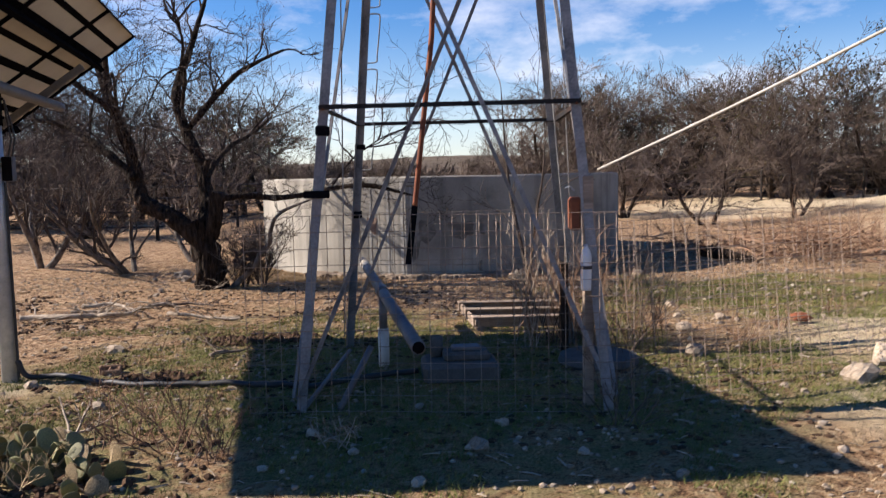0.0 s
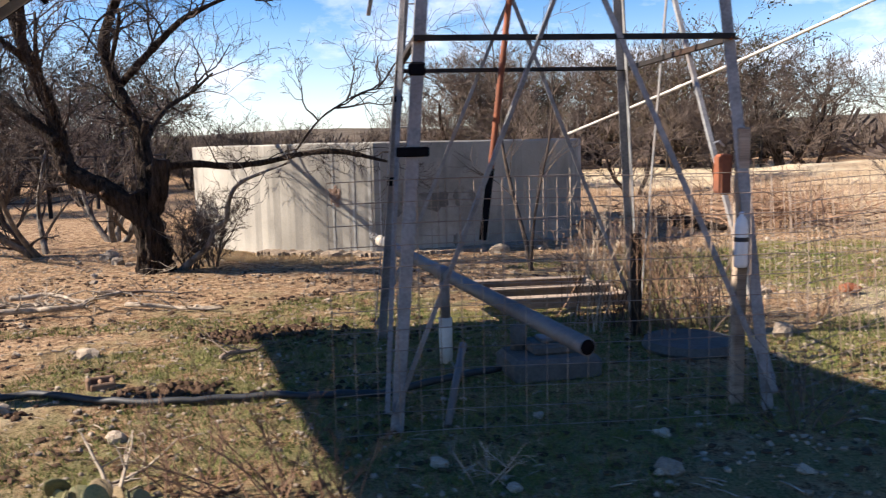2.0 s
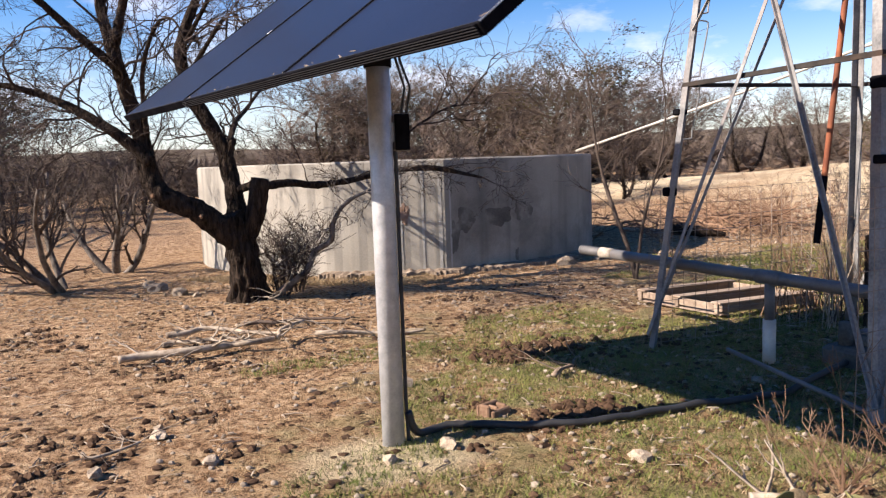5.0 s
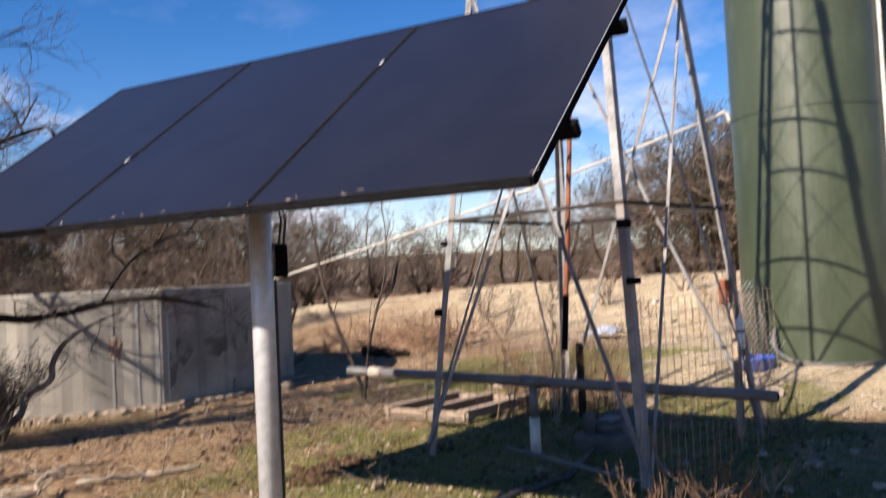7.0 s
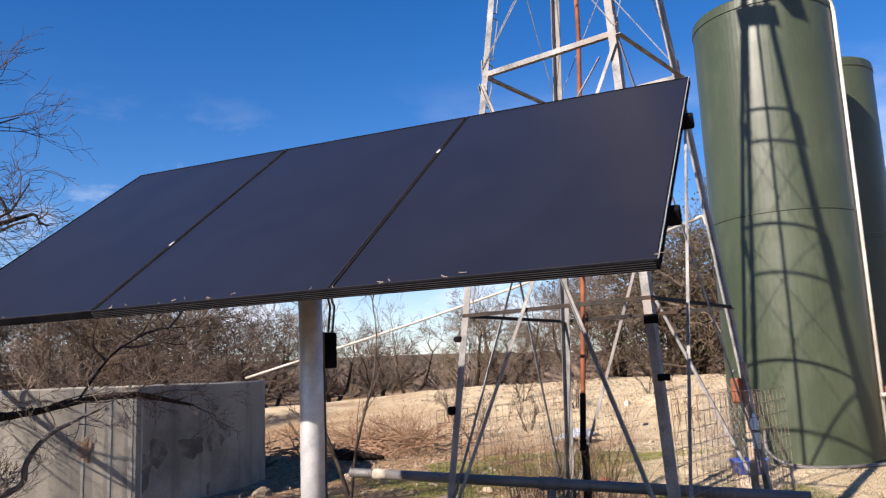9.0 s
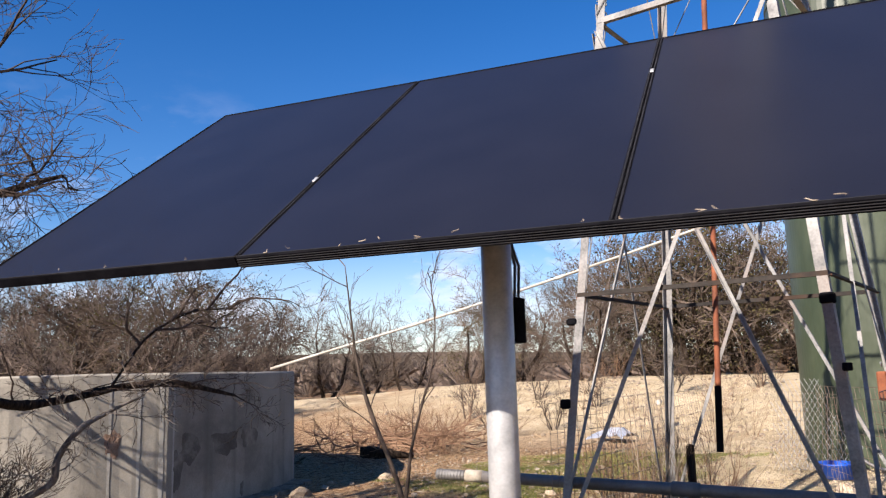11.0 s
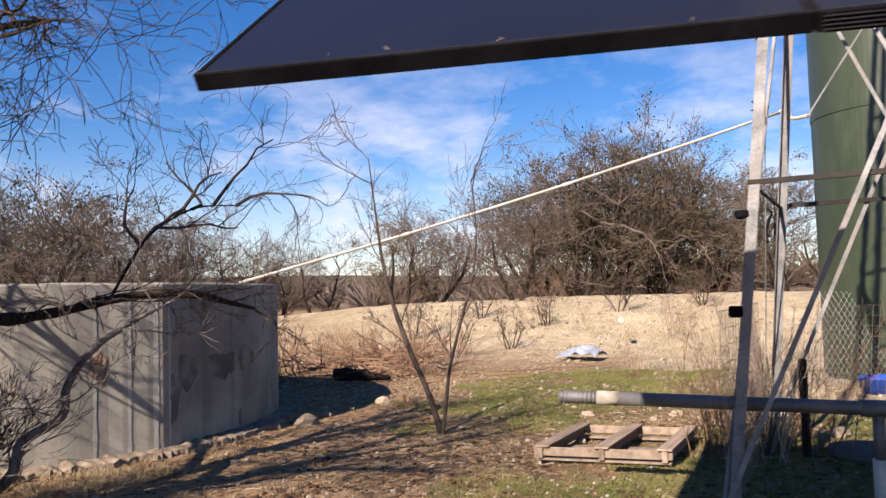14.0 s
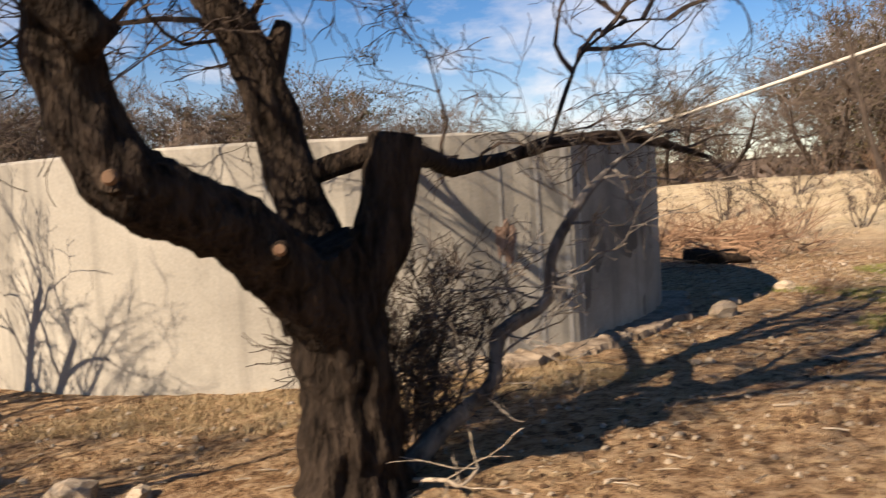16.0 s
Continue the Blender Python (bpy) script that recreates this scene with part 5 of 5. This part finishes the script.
# ---- stones ----
STONES = [Shape().rock((0, 0, 0), (1, rngL.uniform(0.7, 1), rngL.uniform(0.5, 0.8)), k + 1).mesh("stone", M_STONE) for k in range(7)]


def stone(x, y, s, label="pale limestone lying on the soil", k=None):
    o = new("stone", STONES[rngL.randrange(7) if k is None else k])
    o.matrix_basis = Matrix.Translation((x, y, lift(x, y) + s * 0.22)) @ Matrix.Rotation(rngL.uniform(0, 6.28), 4, "Z") @ Matrix.Diagonal((s, s, s, 1))
    return tagged(o, label, "stone", "loose stones")


for x, y, s in ((1.49, 10.72, 0.13), (2.1, 10.9, 0.06), (2.6, 11.3, 0.05), (3.3, 10.9, 0.09), (-2.55, 4.72, 0.06), (-2.9, 4.65, 0.04), (-2.26, 3.12, 0.06), (-2.17, 3.08, 0.065), (-2.0, 2.98, 0.05), (-1.62, 2.52, 0.07), (-1.95, 2.8, 0.045), (-2.45, 5.95, 0.09),
                (-3.75, 5.05, 0.055), (-4.0, 5.6, 0.05), (-1.75, 4.15, 0.06), (0.15, 3.25, 0.04), (0.55, 2.8, 0.045), (0.85, 3.3, 0.06), (-0.15, 3.55, 0.05), (1.9, 2.9, 0.04), (-0.3, 3.0, 0.035), (-3.7, 11.1, 0.1), (-3.95, 11.6, 0.12), (-4.05, 12.0, 0.1), (-3.5, 10.9, 0.06), (2.9, 6.7, 0.08), (3.4, 7.2, 0.07), (3.1, 8.1, 0.06), (2.7, 5.6, 0.09), (3.6, 4.6, 0.12), (4.0, 5.0, 0.14)):
    stone(x, y, s, "large pale limestone on the soil" if s > 0.11 else "pale limestone lying on the soil")
for _ in range(120):
    x, y = rngL.uniform(-8, 5.5), rngL.uniform(1.8, 12.5)
    if math.hypot(x - TC[0], y - TC[1]) < TR + 0.3:
        continue
    stone(x, y, rngL.choice((0.02, 0.025, 0.03, 0.035, 0.045)))
clod = Shape()
grav = Shape()
for _ in range(8500):
    x, y = rngL.uniform(-9, 6), rngL.uniform(1.2, 13)
    if noise.noise(Vector((x * 0.8, y * 0.8, 11))) < -0.12 or math.hypot(x - TC[0], y - TC[1]) < TR + 0.2:
        continue
    s = rngL.uniform(0.006, 0.022)
    grav.rock((x, y, lift(x, y) + s * 0.3), (s, s * 0.9, s * 0.7), rngL.random() * 20, 1)
for _ in range(420):
    x, y = rngL.uniform(2.5, 9), rngL.uniform(3, 13)
    s = rngL.uniform(0.012, 0.04)
    grav.rock((x, y, lift(x, y) + s * 0.3), (s, s * 0.9, s * 0.7), rngL.random() * 20, 1)
for _ in range(420):
    x, y = rngL.uniform(9, 19), rngL.uniform(4, 19)
    s = rngL.uniform(0.025, 0.075)
    grav.rock((x, y, lift(x, y) + s * 0.2), (s, s * 0.9, s * 0.6), rngL.random() * 20, 1)
whole("gravel", grav, M_STONE, "small pale stones strewn over the soil", "gravel", kind="stuff")
for _ in range(4200):
    x, y = rngL.uniform(-8, 3), rngL.uniform(1.5, 10)
    if noise.noise(Vector((x * 0.9, y * 0.9, 31))) < -0.05:
        continue
    s = rngL.uniform(0.010, 0.036)
    clod.rock((x, y, lift(x, y)), (s, s * 0.9, s * 0.55), rngL.random() * 20, 1)
for cx, cy, n2, sp in ((-1.62, 4.9, 60, 0.14), (-1.45, 6.4, 60, 0.16), (-1.0, 6.5, 40, 0.15), (-1.3, 2.6, 50, 0.25)):
    for _ in range(n2 * 2):
        x, y = rngL.gauss(cx, sp), rngL.gauss(cy, sp * 0.7)
        s = rngL.uniform(0.012, 0.04)
        clod.rock((x, y, lift(x, y) + 0.01), (s, s, s * 0.8), rngL.random() * 20, 1)
for _ in range(60):
    cx, cy = rngL.uniform(-7.5, 0), rngL.uniform(2.2, 9.5)
    for _ in range(16):
        x, y = rngL.gauss(cx, 0.10), rngL.gauss(cy, 0.07)
        s = rngL.uniform(0.010, 0.030)
        clod.rock((x, y, lift(x, y) + 0.005), (s, s, s * 0.8), rngL.random() * 20, 1)
litter = Shape()
for _ in range(2600):
    x, y = rngL.uniform(-8, 6), rngL.uniform(1.4, 11)
    if math.hypot(x - TC[0], y - TC[1]) < TR + 0.1:
        continue
    a, ln = rngL.uniform(0, 6.28), rngL.uniform(0.02, 0.13)
    d = Vector((math.cos(a), math.sin(a), 0)) * ln * 0.5
    c = Vector((x, y, lift(x, y) + 0.008))
    litter.tube([c - d, c + d * 0.2 + Vector((0, 0, 0.004)), c + d], rngL.uniform(0.0016, 0.005), 3, False)
whole("twig_litter", litter, M_PALE, "short pale twigs strewn over the soil", "litter", kind="stuff")
whole("soil_clods", clod, M_DUNG, "dark crumbled soil clods", "soil", kind="stuff")
M_BLOCK = surface("brown clay block", (0.12, 0.07, 0.045), (0.26, 0.17, 0.11), 9, 0.95, 0.5, 50, spec=0.1)
bk = thing("broken_block", "broken brown hollow clay block on the grass", "block", "", (-2.12, 5.12, lift(-2.12, 5.12)))
for dx, dy, sx, sy, h in ((0, 0.05, 0.17, 0.028, 0.07), (0.01, -0.05, 0.15, 0.028, 0.05), (-0.07, 0, 0.028, 0.08, 0.08), (0.07, 0, 0.028, 0.08, 0.06), (0, 0, 0.024, 0.08, 0.06)):
    part("block_wall", Shape().box((dx, dy, h / 2 - 0.01), (sx, sy, h), Matrix.Rotation(0.4, 4, "Z"), 0.008), M_BLOCK, bk)

# ---- prickly pear ----
def pear(cx, cy, n, seed, label):
    rng = random.Random(seed)
    t = thing("prickly_pear", label, "cactus", "prickly pears", (cx, cy, lift(cx, cy)))
    pad = Shape()
    pad.lathe((0, 0, 0), [(0.02, -1.0), (0.45, -0.85), (0.8, -0.4), (0.95, 0.1), (0.85, 0.6), (0.5, 0.92), (0.02, 1.0)], 14)
    kinds = [pad.mesh("pad", q, True) for q in (M_CACTUS, M_DRYPAD, M_YELLOW)]
    for k in range(n):
        a, r = rng.uniform(0, 6.28), rng.uniform(0.0, 0.3) ** 0.85
        h = rng.uniform(0.04, 0.09) + (rng.uniform(0.0, 0.10) if k % 3 == 0 else 0)
        s = rng.uniform(0.034, 0.068)
        o = new("pad", kinds[2 if k == 4 and n > 40 else 1 if k % 3 == 1 else 0])
        if k % 3 == 1:
            o["label"] = "withered tan pad"
        o.parent = t
        o.matrix_basis = Matrix.Translation((r * math.cos(a), r * math.sin(a), h)) @ Matrix.Rotation(rng.uniform(0, 6.28), 4, "Z") @ Matrix.Rotation(rng.uniform(-0.8, 0.8), 4, "X") @ Matrix.Rotation(rng.uniform(-0.7, 0.7), 4, "Y") @ Matrix.Diagonal((s, s * (0.1 if k % 3 == 1 else 0.17), s * rng.uniform(1.0, 1.35), 1))
    return t


pear(-1.62, 2.95, 74, 3, "green and yellowing prickly pear among stones")
pear(-1.22, 2.86, 22, 6, "small withered prickly pear clump")

# ---- weeds and grass ----
def weed(x, y, h, n, seed, label, mat=M_WEED, spread=0.5):
    rng = random.Random(seed)
    s = Shape()
    for _ in range(n):
        d = Vector((rng.gauss(0, spread), rng.gauss(0, spread), 1)).normalized()
        grow(s, Vector((rng.gauss(0, 0.07), rng.gauss(0, 0.07), -0.02)), d, h * rng.uniform(0.5, 1), 0.005, 2, rng, 0.14, (2, 4), 0, 3, 0.4, 0.7, 0.0013)
    o = whole("dry_weed", s, mat, label, "weed", "dry weeds")
    o.location = (x, y, lift(x, y))


weed(-1.85, 3.1, 0.22, 16, 111, "dry straw tuft among the prickly pear", M_STRAW, 0.8)
weed(-1.45, 2.75, 0.25, 16, 112, "dry straw tuft among the prickly pear", M_STRAW, 0.8)
weed(1.32, 5.95, 1.25, 9, 113, "pale dead stalks standing by the tower leg", M_PALE, 0.2)
weed(-0.85, 3.25, 0.62, 12, 1, "reddish dry weed stalks by the prickly pear")
weed(-1.25, 3.4, 0.5, 14, 2, "reddish dry weed stalks on the soil")
weed(-0.6, 3.15, 0.4, 12, 3, "low reddish dry weed stalks")
weed(1.6, 6.1, 1.0, 16, 4, "tall dry weed stalks round the tower leg", M_TWIG, 0.25)
weed(1.95, 5.9, 0.9, 14, 5, "tall dry weed stalks round the tower leg", M_WEED, 0.3)
weed(2.3, 6.4, 0.6, 18, 6, "dry grey weed clump by the tower")
weed(1.8, 6.6, 0.9, 14, 7, "tall dry weed stalks behind the tower", M_WEED, 0.3)
weed(2.6, 6.7, 0.45, 16, 8, "low dry weed clump by the mesh")
weed(0.1, 3.35, 0.35, 8, 9, "low branching dry weed in the shade", M_PALE, 0.9)
weed(1.75, 3.75, 0.5, 14, 10, "dry weeds at the tower leg", M_TWIG)
for k, (x, y) in enumerate(((1.45, 6.35), (1.75, 6.25), (2.05, 6.1), (1.9, 6.45), (2.2, 5.8), (1.3, 6.5), (2.4, 6.1), (1.7, 5.6))):
    weed(x, y, 0.75 + 0.06 * k, 9, 100 + k, "reddish dry weed stalks round the tower leg", M_WEED if k % 2 else M_TWIG, 0.28)
for k in range(14):
    weed(rngL.uniform(4.5, 10), rngL.uniform(12.2, 16.0), rngL.uniform(0.6, 1.3), 8, 20 + k, "reddish dry weed stalks beyond the yard", M_WEED, 0.5)
for k in range(18):
    weed(rngL.uniform(10, 18), rngL.uniform(8, 17), rngL.uniform(0.7, 1.6), 7, 50 + k, "dry weed stalks on the pale bank", M_WEED, 0.5)
for k in range(5):
    x, y = ((3.2, 6.0), (3.8, 6.6), (4.6, 7.4), (6.9, 8.6), (3.0, 10.4))[k]
    weed(x, y, 0.35, 12, 70 + k, "low dry weed clump on the grass", M_WEED, 0.8)


def blades(name, n, mat, inside, hmin, hmax, label, seed):
    rng = random.Random(seed)
    s = Shape()
    while n > 0:
        x, y = rng.uniform(-8, 8), rng.uniform(1.2, 12.5)
        if math.hypot(x - TC[0], y - TC[1]) < TR + 0.05 or not inside(x, y):
            continue
        n -= 1
        z = lift(x, y)
        for _ in range(4):
            a, h = rng.uniform(0, 6.28), rng.uniform(hmin, hmax)
            w2 = Vector((math.cos(a), math.sin(a), 0)) * 0.0032
            q = Vector((x + rng.gauss(0, 0.02), y + rng.gauss(0, 0.02), z - 0.004))
            b = len(s.v)
            s.v += [q - w2, q + w2, q + Vector((rng.gauss(0, 0.6) * h, rng.gauss(0, 0.6) * h, h))]
            s.f.append((b, b + 1, b + 2))
    whole(name, s, mat, label, "grass", kind="stuff")


def turfy(x, y):
    k = 1.25 - min(math.hypot((x - 0.1) / 3.2, (y - 5.1) / 2.7), math.hypot((x - 5.2) / 3.4, (y - 8.7) / 1.9), math.hypot((x - 3.0) / 1.3, (y - 4.95) / 0.9))
    return k + 0.9 * noise.noise(Vector((x * 1.1, y * 1.1, 21))) > 0.35


blades("grass", 32000, M_GRASS, turfy, 0.012, 0.045, "short green winter grass in patches", 5)
blades("straw", 17000, M_STRAW, lambda x, y: noise.noise(Vector((x * 1.4, y * 1.4, 44))) > 0.0, 0.008, 0.035, "short dry straw on the soil", 6)

blades("dry_grass", 3500, M_STRAW, lambda x, y: 0.05 < math.hypot(x - TC[0], y - TC[1]) - TR < 0.9 and x < -0.5, 0.012, 0.05, "golden dry grass along the tank's foot", 8)

# ---- pens at the far side ----
def pen(x0, y0, x1, y1, n, label):
    t = thing("pipe_fence", label, "fence", "pen fences", (0, 0, 0))
    for k in range(n + 1):
        x, y = x0 + (x1 - x0) * k / n, y0 + (y1 - y0) * k / n
        part("post", Shape().tube([(x, y, lift(x, y) - 0.2), (x, y, lift(x, y) + 1.45)], 0.05, 8), M_DARKIRON, t)
    for z in (0.35, 0.75, 1.1, 1.4):
        part("rail", Shape().tube([(x0, y0, lift(x0, y0) + z), (x1, y1, lift(x1, y1) + z)], 0.025, 6), M_DARKIRON, t)


pen(-16, 20, -7.6, 19.6, 4, "dark pipe fence of the far pens")
pen(-7.6, 19.6, -6.6, 27, 3, "dark pipe fence of the far pens")
pen(9, 33.5, 17, 32.5, 4, "low dark pipe fence before the wood")
